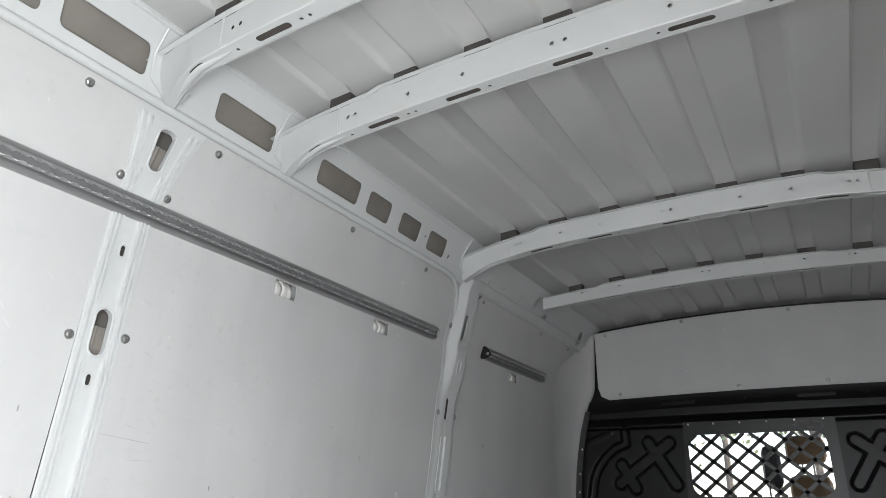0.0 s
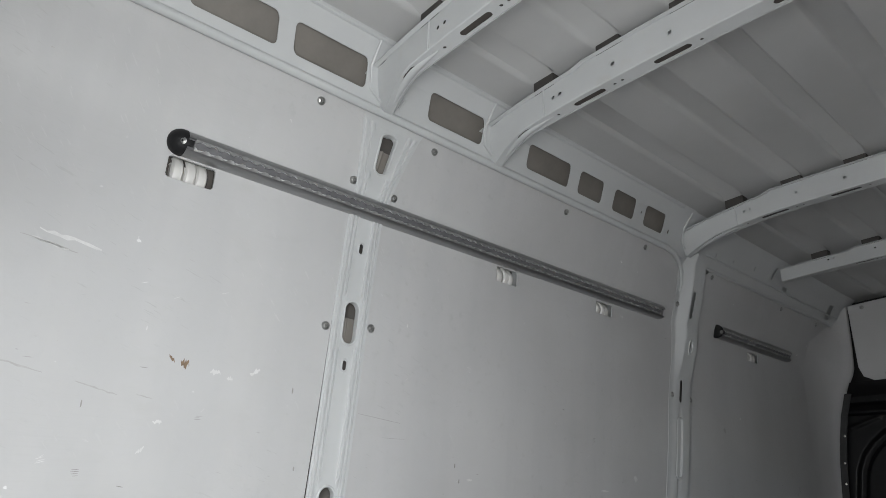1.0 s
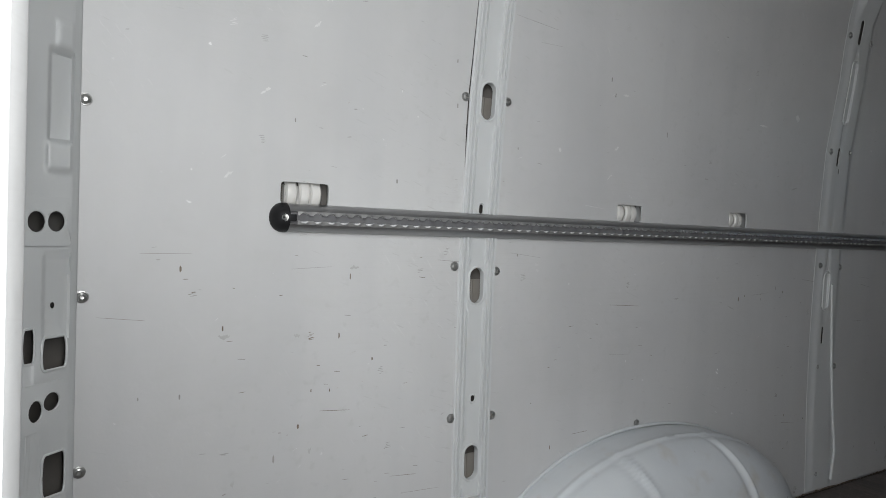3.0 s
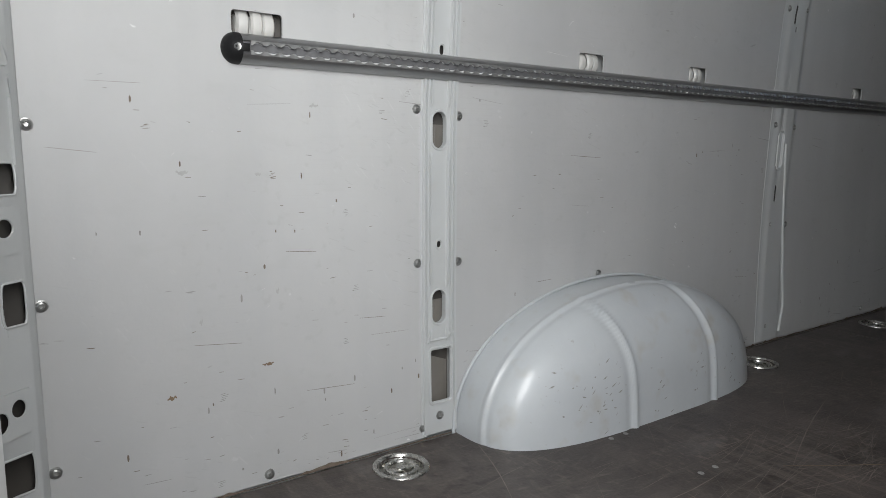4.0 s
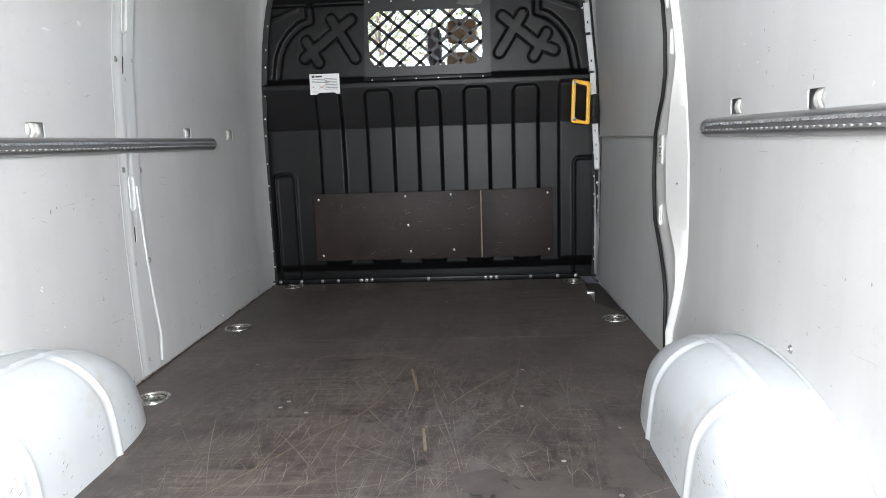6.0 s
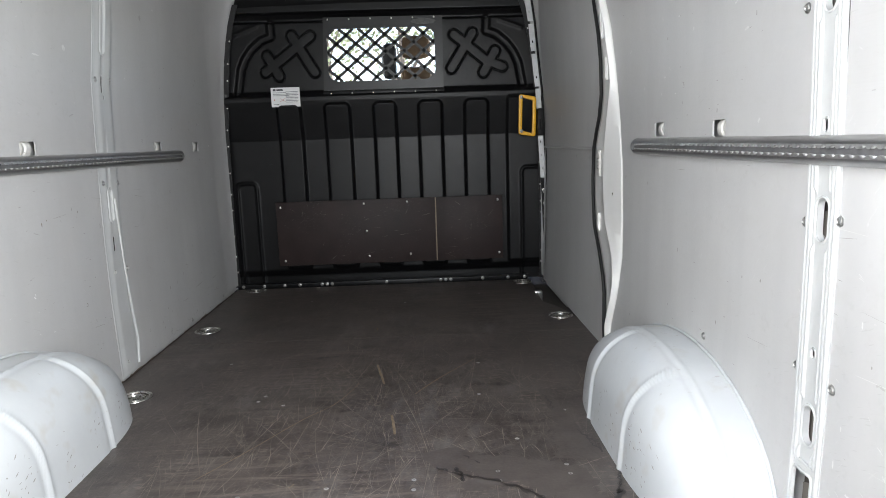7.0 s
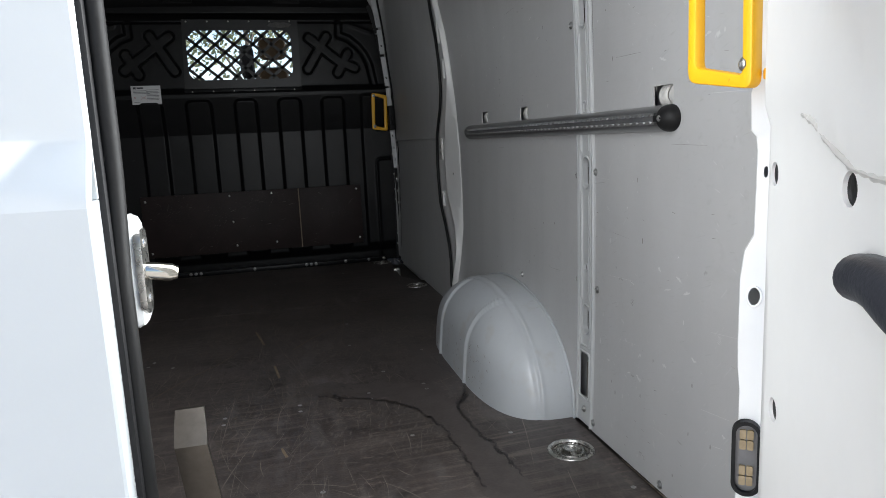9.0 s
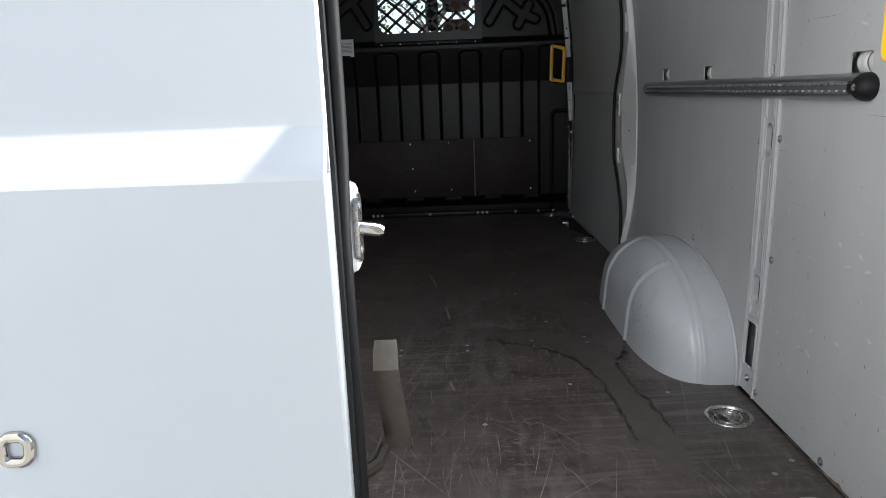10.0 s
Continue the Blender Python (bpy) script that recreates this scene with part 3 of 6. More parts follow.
def post(side, parent, dy):
    """A ribbed body post between two lining panels: three pressed ribs each side of a row of slots."""
    slots = ((1.845, .090, .024), (1.447, .094, .035), (1.063, .078, .035), (.672, .076, .035), (.294, .074, .035))

    def cy(z):
        return 0.882 + dy + (max(z - 0.7, 0)) * 0.034

    def flare(z):
        return 1 + max(z - 1.70, 0) ** 1.5 * 8.4

    def relief(u, z):
        a = abs(u)
        h = .0056 * min(max((abs(math.sin(math.pi * (a - .0165) / .0095)) - .45) / .30, 0), 1) if .0165 < a < .045 else 0.0
        if a < .0265:
            h *= min(min(max((abs(z - c) - hh / 2 - .006) / .012, 0), 1) for c, hh, w in slots)
        if z < .23 and a < .036:
            h *= min(max((z - .215) / .012, 0), 1)
        return h * min(max((1.905 - z) / .02, 0), 1)
    outline = [(-.047, .01), (.047, .01), (.047, 1.918), (-.047, 1.918)]
    holes = [rr(0, z, w, h, w * .49, 6) for z, h, w in slots]
    holes += [rr(0, z, .010, h, .005, 3) for z, h in ((1.62, .024), (1.352, .022), (.835, .020), (.431, .014))]
    holes += [rr(0.004, 0.141, .050, .116, .004, 2)]
    fm = lambda u, v, w: (side * (wx(v) - 0.0015 - relief(u, v) + w), cy(v) + u * flare(v), v)
    cu = [s * (.0165 + .0095 * (m + q)) for s in (-1, 1) for m in range(3) for q in (0, .14, .19, .23, .27, .5, .73, .77, .81, .86)] + [-.045, .045]
    cv = sorted(set(CUTS_Z + [c + q * (hh / 2 + d) for c, hh, w in slots for q in (-1, 1) for d in (.006, .012, .018)] + [.215, .227, 1.72, 1.74, 1.78, 1.80, 1.84, 1.88, 1.905]))
    p = part("body_post", sheet(outline, holes, fm, 0.002, cu=cu, cv=cv), M_BODY, parent, smooth=60)
    for c, hh, w in slots:
        bm = bmesh.new()
        sweep(bm, [(side * (wx(b) - .0016), cy(b) + a * flare(b), b) for a, b in rr(0, c, w + .004, hh + .004, w * .5 + .002, 6)], .0026, n=8, closed=True)
        part("slot_rim", bm, M_BODY, p)
        # the deep-drawn wall behind the rim
        part("slot_wall", sheet(rr(0, c, w + .006, hh + .006, w * .5 + .003, 6), [rr(0, c, w + .001, hh + .001, w * .5, 6)], lambda u, v, d: (side * (wx(v) + .0005 + d), cy(v) + u * flare(v), v), .011), M_BODY, p)
        # the folded member behind, with its weld seam, seen in the lower part of the slot
        part("inner_member", sheet([(-.036, c - hh * .62), (.036, c - hh * .62), (.036, c + hh * .16), (-.036, c + hh * .16)], [], lambda u, v, d: (side * (wx(v) + .020 - .0035 * math.exp(-((u - .001) / .0022) ** 2) + d), cy(v) + u * flare(v), v), .0015, cu=[-.006, -.004, -.003, -.002, -.001, 0, .001, .002, .003, .004, .005, .007], cv=[c - hh * .3, c]), M_CAVITY, p)
    for z, h in ((1.62, .024), (1.352, .022), (.835, .020), (.431, .014)):
        bm = bmesh.new()
        sweep(bm, [(side * (wx(b) - .0016), cy(b) + a * flare(b), b) for a, b in rr(0, z, .0155, h + .006, .0077, 4)], .0019, n=6, closed=True)
        part("hole_collar", bm, M_BODY, p)
    for z in (.222,):
        bm = bmesh.new()
        sweep(bm, [(side * (wx(z) - 0.0022), cy(z) + u, z + (0.012 if abs(u) > .030 else 0)) for u in [(-.040 + .08 * i / 8) for i in range(9)]], 0.0032, n=6)
        part("ridge", bm, M_BODY, p)
    bm = bmesh.new()
    sweep(bm, [(side * (wx(b) - 0.002), cy(b) + a, b) for a, b in rr(0.004, 0.141, .058, .126, .008, 3)], 0.0032, n=6, closed=True)
    part("ridge", bm, M_BODY, p)
    part("inner_member", sheet([(-.032, .07), (.034, .07), (.034, .165), (-.032, .19)], [], lambda u, v, w: (side * (wx(v) + .016 + u * .12 + w), cy(v) + u, v), .0015), M_CAVITY, p)
    # dark sheet that puts the slots' deep shade into colour
    part("slot_shade", sheet([(-.040, .05), (.040, .05), (.040, 1.90), (-.040, 1.90)], [], lambda u, v, w: (side * (wx(v) + 0.030 + .006 * math.cos(u * 60) + w), cy(v) + u, v), 0.002, cu=[-.03, -.02, -.01, 0, .01, .02, .03], cv=CUTS_Z), M_DARK, p)
    for z in (.05,):
        bolt(p, side, cy(z), z, 0.003)
    return p


post(-1, left, 0.0)
post(1, right, 0.038)


def slim_post():
    """The folded post beside the front lining panel: it stands proud towards its head."""
    def cy(z):
        return float(np.interp(z, [0, .48, .82, 1.05, 1.3, 1.46, 1.56, 1.65, 1.80, 1.92], [2.222, 2.227, 2.247, 2.267, 2.302, 2.314, 2.338, 2.345, 2.332, 2.305]))

    def lift(u, z):
        top = .004 + .026 * min(max((z - 1.50) / .17, 0), 1) ** .9
        a = min(max((u + .062) / (.020 + .45 * top), 0), 1)
        b = min(max((.062 - u) / .012, 0), 1)
        h = top * min(a, b)
        for c, hh in ((1.27, .20), (.64, .12)):
            d = math.hypot(max(abs(u + .012) - .002, 0), max(abs(z - c) - hh / 2 + .014, 0))
            h -= .006 * min(max((.016 - d) / .005, 0), 1)
        return h
    holes = [rr(-.010, 1.765, .021, .092, .005, 3), rr(-.010, 1.462, .018, .080, .009, 4), rr(.004, 1.620, .010, .030, .005, 3), rr(-.004, 1.02, .008, .018, .004, 3),
             rr(-.016, 1.065, .012, .060, .006, 4), rr(-.016, .50, .012, .055, .006, 4)]
    fm = lambda u, v, w: (-(wx(v) - .001 - lift(u, v) + w), cy(v) + u, v)
    cu = [-.062, -.056, -.05, -.042, -.034, -.029, -.025, -.020, -.012, -.004, .001, .005, .009, .02, .035, .048, .052, .056, .060]
    cv = sorted(set(CUTS_Z + [1.50, 1.52, 1.54, 1.56, 1.58, 1.62, 1.64, 1.66, 1.68, 1.17, 1.176, 1.182, 1.19, 1.35, 1.358, 1.364, 1.37, .58, .588, .594, .60, .68, .686, .692, .70]))
    p = part("body_post", sheet([(-.075, .01), (.075, .01), (.075, 1.935), (-.085, 1.935)], holes, fm, .002, cu=cu, cv=cv), M_BODY, left, smooth=45)
    bm = bmesh.new()
    sweep(bm, [(-(wx(z) - lift(0, z) - .002), cy(z) + y, z) for y, z in [(.004 + .013 * math.cos(math.tau * k / 14), 1.620 + .026 * math.sin(math.tau * k / 14)) for k in range(14)]], .0028, n=6, closed=True)
    part("embossed_rim", bm, M_BODY, p)
    for c, hh in ((1.27, .20), (.64, .12)):
        bm = bmesh.new()
        sweep(bm, [(-(wx(z) - .0045), cy(z) + y, z) for y, z in rr(-.012, c, .034, hh, .016, 6)], .0026, n=8, closed=True)
        part("embossed_rim", bm, M_BODY, p)
    # dark-coloured sheet in place of the shade inside the post
    part("post_shade", sheet([(-.05, .05), (.05, .05), (.05, 1.90), (-.05, 1.90)], [], lambda u, v, w: (-(wx(v) + .014 + w), cy(v) + u, v), .002, cv=CUTS_Z), M_DARK, p, "dark sheet for the shade behind the post")
    # the long fold that runs down to the floor
    bm = bmesh.new()
    sweep(bm, [(-(wx(z) - .005), y, z) for y, z in ((2.285, .03), (2.305, .12), (2.290, .24), (2.272, .40), (2.262, .55), (2.255, .66))], .0048)
    part("fold", bm, M_BODY, p)
    for y, z in ((2.19, .72), (2.302, .715), (2.195, .40), (2.295, .395), (2.215, 1.08), (2.318, 1.085), (2.252, 1.445), (2.375, 1.44), (2.268, 1.765), (2.20, .06)):
        bolt(p, -1, y, z, .002)
    return p


slim_post()

# ---- marks on the linings ----
def wall_mark(side, y, z, length, height, lean, material, seed, label):
    """A ragged chip, scuff or scratch lying on a lining panel."""
    r = random.Random(seed)
    bm = bmesh.new()
    prev = None
    n = 9
    for i in range(n + 1):
        t = i / n
        yy, zc = y - length / 2 + length * t, z + lean * (t - .5)
        hh = height * (0.25 + 0.75 * math.sin(math.pi * min(max(t, .03), .97))) * r.uniform(.45, 1.0)
        mid_ = zc + r.uniform(-.25, .25) * height
        q = [bm.verts.new((side * (wx(mid_ + o) - 0.0005), yy, mid_ + o)) for o in (-hh / 2, hh / 2)]
        if prev:
            bm.faces.new((prev[0], prev[1], q[1], q[0]))
        prev = q
    return tagged(part("wall_mark", bm, material), label, "wall mark", kind="stuff")


wall_mark(-1, .560, 1.307, .016, .018, 0, M_CHIP, 1, "brown chip in the grey lining")
wall_mark(-1, .535, 1.312, .012, .008, -.01, M_CHIP, 2, "brown chip in the grey lining")
wall_mark(-1, .497, .235, .022, .007, .0, M_CHIP, 3, "brown chip in the grey lining")
wall_mark(-1, .325, .205, .016, .009, .0, M_CHIP, 4, "brown chip in the grey lining")
for k, (y, z, l_, h_, ln) in enumerate(((.28, 1.27, .11, .004, -.02), (.42, 1.245, .07, .004, -.015), (.50, 1.24, .03, .003, -.006), (.36, .59, .020, .010, 0), (.49, .585, .012, .008, 0), (.60, .71, .018, .007, 0), (.38, .33, .006, .014, 0), (.52, .37, .006, .012, 0),
                                        (1.52, .63, .02, .005, 0), (1.75, .60, .03, .005, -.01), (2.03, .95, .03, .006, .01), (3.05, .17, .10, .006, .01), (3.28, .16, .08, .006, 0), (2.85, .14, .06, .005, 0), (2.62, 1.35, .02, .03, 0), (1.62, .95, .015, .006, 0), (.30, 1.47, .09, .004, -.012))):
    wall_mark(-1, y, z, l_, h_, ln, M_SCUFF, 10 + k, "grey scuff on the lining panel")
for k, (y, z, l_, h_, ln) in enumerate(((.33, 1.485, .10, .010, -.01), (.30, 1.47, .06, .006, -.01), (.62, 1.30, .02, .012, 0), (.65, 1.29, .012, .010, 0), (.70, 1.31, .02, .012, .01), (.53, 1.20, .016, .010, 0), (.51, 1.15, .012, .008, .01), (.42, 1.02, .018, .008, .012), (.36, .87, .014, .008, .01), (.26, 1.15, .02, .006, 0),
                                        (1.28, 1.00, .014, .008, .008), (1.30, 1.13, .02, .006, 0), (1.86, 1.12, .04, .006, 0), (2.02, 1.16, .02, .02, 0), (1.26, .93, .015, .005, .012), (1.1, .98, .008, .012, 0))):
    wall_mark(-1, y, z, l_, h_, ln, M_DENT, 40 + k, "pale scratch on the lining panel")
for k in range(26):
    r_ = random.Random(200 + k)
    wall_mark(1, r_.uniform(.28, .82), r_.uniform(.10, .62) if k % 3 else r_.uniform(.9, 1.2), r_.uniform(.010, .025), r_.uniform(.004, .012), r_.uniform(-.01, .014), M_DENT if k % 4 else M_SCUFF, 70 + k, "pale scratch on the lining panel")
for k in range(14):
    r_ = random.Random(300 + k)
    wall_mark(1, r_.uniform(1.1, 2.05), r_.uniform(.85, 1.3), r_.uniform(.008, .02), r_.uniform(.004, .010), r_.uniform(-.01, .01), M_DENT, 110 + k, "pale scratch on the lining panel")



def scuffs(side, count, y0, y1, z_top, material, seed, label, slant=0.0, low=1.0):
    """Many small ticks and rubbed lines on a lining, some in hatched clusters."""
    r = random.Random(seed)
    bm = bmesh.new()

    def tick(y, z, ln, h, lean):
        prev = None
        for k in range(4):
            u = k / 3
            c, hh = z + lean * (u - .5), h * (.35 + .65 * math.sin(math.pi * (.1 + .8 * u))) * r.uniform(.6, 1)
            q = [bm.verts.new((side * (wx(c + o) - .0006), y + ln * (u - .5), c + o)) for o in (-hh / 2, hh / 2)]
            if prev:
                bm.faces.new((prev[0], prev[1], q[1], q[0]))
            prev = q
    for i in range(count):
        y, z = r.uniform(y0, y1), .02 + (z_top - .02) * r.random() ** low
        kind = r.random()
        if kind < .62:
            tick(y, z, r.uniform(.004, .014), r.uniform(.0006, .0018), r.uniform(-.002, .002) + slant * .006)
        elif kind < .69:
            for k in range(r.randint(3, 5)):
                tick(y + r.uniform(-.003, .003), z + .0032 * k, r.uniform(.005, .014), .0012, .001 + slant * .003)
        elif kind < .92:
            tick(y, z, r.uniform(.002, .004), r.uniform(.006, .018), 0)
        else:
            tick(y, z, r.uniform(.04, .12), r.uniform(.0006, .0014), r.uniform(-.012, .006))
    tagged(part("wall_scuffs", bm, material), label, "scuffs", kind="stuff")


scuffs(-1, 110, .16, 1.06, 1.3, M_TICK, 401, "small dark scuffs on the pale lining", low=2.6)
scuffs(-1, 90, 1.18, 2.30, 1.3, M_TICK, 402, "small dark scuffs on the pale lining", low=2.2)
scuffs(-1, 70, .16, .86, .75, M_DIRT, 408, "brown rubbed scratches low on the lining", low=1.2)
scuffs(-1, 50, .95, 2.2, .65, M_DIRT, 409, "brown rubbed scratches low on the lining", low=1.2)
scuffs(-1, 110, 2.42, 3.5, 1.2, M_TICK, 403, "small dark scuffs on the pale lining", low=1.6)
scuffs(-1, 45, .16, 2.3, 1.5, M_DENT, 404, "fine pale scratches on the grey lining", slant=1)
scuffs(1, 130, .24, .98, 1.4, M_DENT, 405, "fine pale scratches on the grey lining", slant=1, low=1.2)
scuffs(1, 90, .24, .98, 1.3, M_TICK, 406, "small dark scuffs on the pale lining", low=1.2)
scuffs(1, 90, 1.12, 2.1, 1.4, M_TICK, 407, "small dark scuffs on the pale lining", low=1.1)


def foot_dirt(side, y0, y1, seed):
    """Brown dirt and broken edge where a lining meets the floor."""
    r = random.Random(seed)
    bm = bmesh.new()
    prev = None
    n = int((y1 - y0) / .006)
    for i in range(n + 1):
        y = y0 + (y1 - y0) * i / n
        h = .0025 + .010 * max(noise.noise(Vector((y * 9, seed, 0))) + .1, 0) + .012 * max(noise.noise(Vector((y * 40, seed, 4))) - .15, 0)
        q = [bm.verts.new((side * (wx(z) - .0009), y, z)) for z in (.0005, h)]
        if prev:
            bm.faces.new((prev[0], prev[1], q[1], q[0]))
        prev = q
    tagged(part("foot_dirt", bm, M_DIRT), "brown dirt along the foot of the lining", "dirt", kind="stuff")


for sd, a, b in ((-1, .15, 1.05), (-1, 2.0, 3.55), (1, .24, .72)):
    foot_dirt(sd, a, b, int(a * 10) + 3)

# ---- clips in the cutouts ----
def clip(side, y, z, w, h):
    c = thing("panel_clip", "white plastic clip recessed in a lining cutout", "clip", "lining clips", at=(side * (wx(z) + 0.012), y, z))
    bm = bmesh.new()
    for i, (dy, ww, lift) in enumerate(((-.24, .125, 0.0), (.02, .115, .004), (.27, .12, 0.0))):
        pts = [(side * (wx(z) + 0.024 - lift - 0.014 * math.sin(math.pi * k / 8)), y + w * dy, z - h * 0.62 + h * 1.24 * k / 8) for k in range(9)]
        sweep(bm, pts, w * ww, n=8, flat=0.6)
    part("ribbed_body", bm, M_WHITE, c)
    bm = block(bmesh.new(), (side * (wx(z) + 0.022), y - w * 0.36, z - h * 0.7), (side * (wx(z) + 0.030), y + w * 0.38, z + h * 0.36), 0.002)
    part("base", bm, M_WHITE, c)
    # dark plate that paints the shade round the clip
    bm = block(bmesh.new(), (side * (wx(z) + 0.031), y - w * 0.60, z - h * 0.75), (side * (wx(z) + 0.034), y + w * 0.60, z + h * 0.75), 0.001)
    part("recess_shade", bm, M_DARK, c, "dark plate for the shade behind the clip")


for cuts, side in ((L_CUTS, -1), (U_CUTS, -1), (R_CUTS, 1)):
    for a, b, c, d in cuts:
        clip(side, (a + b) / 2, (c + d) / 2, b - a, d - c)


# ---- cargo rails ----
def cargo_rail(side, y0, y1, z, caps):
    r = 0.0258
    depth = 0.0295
    x0 = side * wx(z)
    rail = thing("cargo_rail", "grey aluminium lashing rail with scalloped track", "lashing rail", "lashing rails", at=(x0, y0, z))

    def prof(a, out):          # a: height from the middle, out: distance from the wall
        return lambda y: (side * (wx(z) - out), y, z + a)
    # half-round body with a channel
    sec = []
    for k in range(0, 17):
        t = radians(-90 + 63 * k / 16)
        sec.append((r * math.sin(t), depth * math.cos(t)))
    sec += [(-0.0112, depth - 0.012), (0.0112, depth - 0.012)]
    for k in range(0, 17):
        t = radians(27 + 63 * k / 16)
        sec.append((r * math.sin(t), depth * math.cos(t)))
    bm = bmesh.new()
    ra = [bm.verts.new(prof(a, o)(y0)) for a, o in sec]
    rb = [bm.verts.new(prof(a, o)(y1)) for a, o in sec]
    for i in range(len(sec)):
        j = (i + 1) % len(sec)
        bm.faces.new((ra[i], ra[j], rb[j], rb[i]))
    bm.faces.new(ra)
    bm.faces.new(rb[::-1])
    part("body", bm, M_ALU, rail, smooth=30)
    # scalloped lips
    pitch, rad = 0.0254, 0.0098
    n = int((y1 - y0 - 0.03) / pitch)
    for up in (-1, 1):
        bm = bmesh.new()
        prev = None
        for i in range(n * 8 + 1):
            y = y0 + 0.02 + pitch * i / 8
            d = abs(((i % 8) / 8.0) - 0.5) * pitch
            v = max(0.0046, math.sqrt(max(rad * rad - d * d, 0)))
            out = depth - 0.003
            q = [bm.verts.new(prof(up * 0.0118, out)(y)), bm.verts.new(prof(up * v, out + 0.0012)(y)), bm.verts.new(prof(up * v, out - 0.004)(y))]
            if prev:
                for k in range(2):
                    bm.faces.new((prev[k], prev[k + 1], q[k + 1], q[k]))
            prev = q
        part("track_lip", bm, M_TRACK, rail, smooth=20)
    # channel toned darker than the body to paint the lips' shadow
    part("channel", block(bmesh.new(), (side * (wx(z) - depth + .0105) - .0008, y0 + .004, z - .0110), (side * (wx(z) - depth + .0105) + .0008, y1 - .002, z + .0110)), M_BED, rail, "channel darkened for the shade under the scallops")
    # the machined chamfer low in each round, its highlight put into pale colour
    bm = bmesh.new()
    for i in range(2 * n):
        up_, yc, prev = (1, -1)[i % 2], y0 + .02 + pitch * (i // 2 + .5), None
        for k in range(9):
            t = radians(215 + 110 * k / 8)
            # upper crescents are narrower, as that side catches less light
            wide = (.0004 + .0030 * math.sin(math.pi * k / 8)) * (1 if up_ > 0 else .5 if side > 0 else .3)
            q = [bm.verts.new((side * (wx(z) - depth + .0093 - o), yc + rad_ * math.cos(t), z + up_ * rad_ * math.sin(t))) for rad_, o in ((.0094, .0040), (.0094 - wide, .0010))]
            if prev:
                bm.faces.new((prev[0], prev[1], q[1], q[0]))
            prev = q
    part("track_chamfer", bm, M_CUTTER, rail, "machined edges with painted highlights in the track", smooth=60)
    for yy in [y0 + 0.045 + 0.305 * i for i in range(int((y1 - y0) / 0.305))]:
        s = stud(rail, (0, 0, 0), (-side, 0, 0), BOLT, "screw")
        s.matrix_local = Matrix.Translation((-side * (depth - 0.012), yy - y0, 0)) @ Vector((-side, 0, 0)).to_track_quat("Z", "Y").to_matrix().to_4x4() @ Matrix.Scale(0.48, 4)
    for yy, way, black, reach in caps:
        bm = bmesh.new()
        rings = []
        cap_sec = [(r * 1.03 * math.sin(radians(q)), depth * 1.04 * math.cos(radians(q))) for q in range(-90, 91, 10)]
        mid = 0.001
        for k in range(7):
            sc = max(math.cos(radians(90 * k / 6)) ** (1 if black else .35), 0.03)
            off = reach * math.sin(radians(90 * k / 6))
            rings.append([bm.verts.new((side * (wx(z) - (mid + (o - mid) * sc)), yy + way * off, z + a * sc)) for a, o in cap_sec])
        base = [bm.verts.new((v.co.x, yy - way * 0.006, v.co.z)) for v in rings[0]]
        rings.insert(0, base)
        for a, b in zip(rings, rings[1:]):
            for m in range(len(a)):
                q = (m + 1) % len(a)
                bm.faces.new((a[m], a[q], b[q], b[m]))
        bm.faces.new(rings[-1])
        cap = part("end_cap", bm, M_RUBBER if black else M_TRACK, rail, "rounded black end cap" if black else "")
        if black:
            # the tongue that keys into the track
            part("tongue", block(bmesh.new(), (side * (wx(z) - depth + .0015) - .0035, min(yy - way * .001, yy - way * .017), z - .0062), (side * (wx(z) - depth + .0015) + .0035, max(yy - way * .001, yy - way * .017), z + .0062), .001), M_RUBBER, cap)
            s = stud(cap, (0, 0, 0), (-side, 0, 0), BOLT, "screw")
            s.matrix_local = Matrix.Translation((side * (wx(z) - depth * 0.95), yy + way * 0.004, z)) @ Vector((-side, way * 0.6, 0)).to_track_quat("Z", "Y").to_matrix().to_4x4() @ Matrix.Scale(0.7, 4)
    rail.rotation_euler.y = side * math.atan((wx(z + .03) - wx(z - .03)) / .06)      # it sits flat on the leaning wall
    return rail


cargo_rail(-1, 0.456, 2.955, 0.7995, [(0.456, -1, True, .024), (2.955, 1, False, .006)])
cargo_rail(-1, 0.470, 2.168, 1.7180, [(0.470, -1, True, .026)])
cargo_rail(-1, 2.570, 3.215, 1.7220, [(2.570, -1, True, .010)])
cargo_rail(1, 0.550, 1.922, 0.792, [(0.550, -1, True, .033), (1.922, 1, False, .005)])


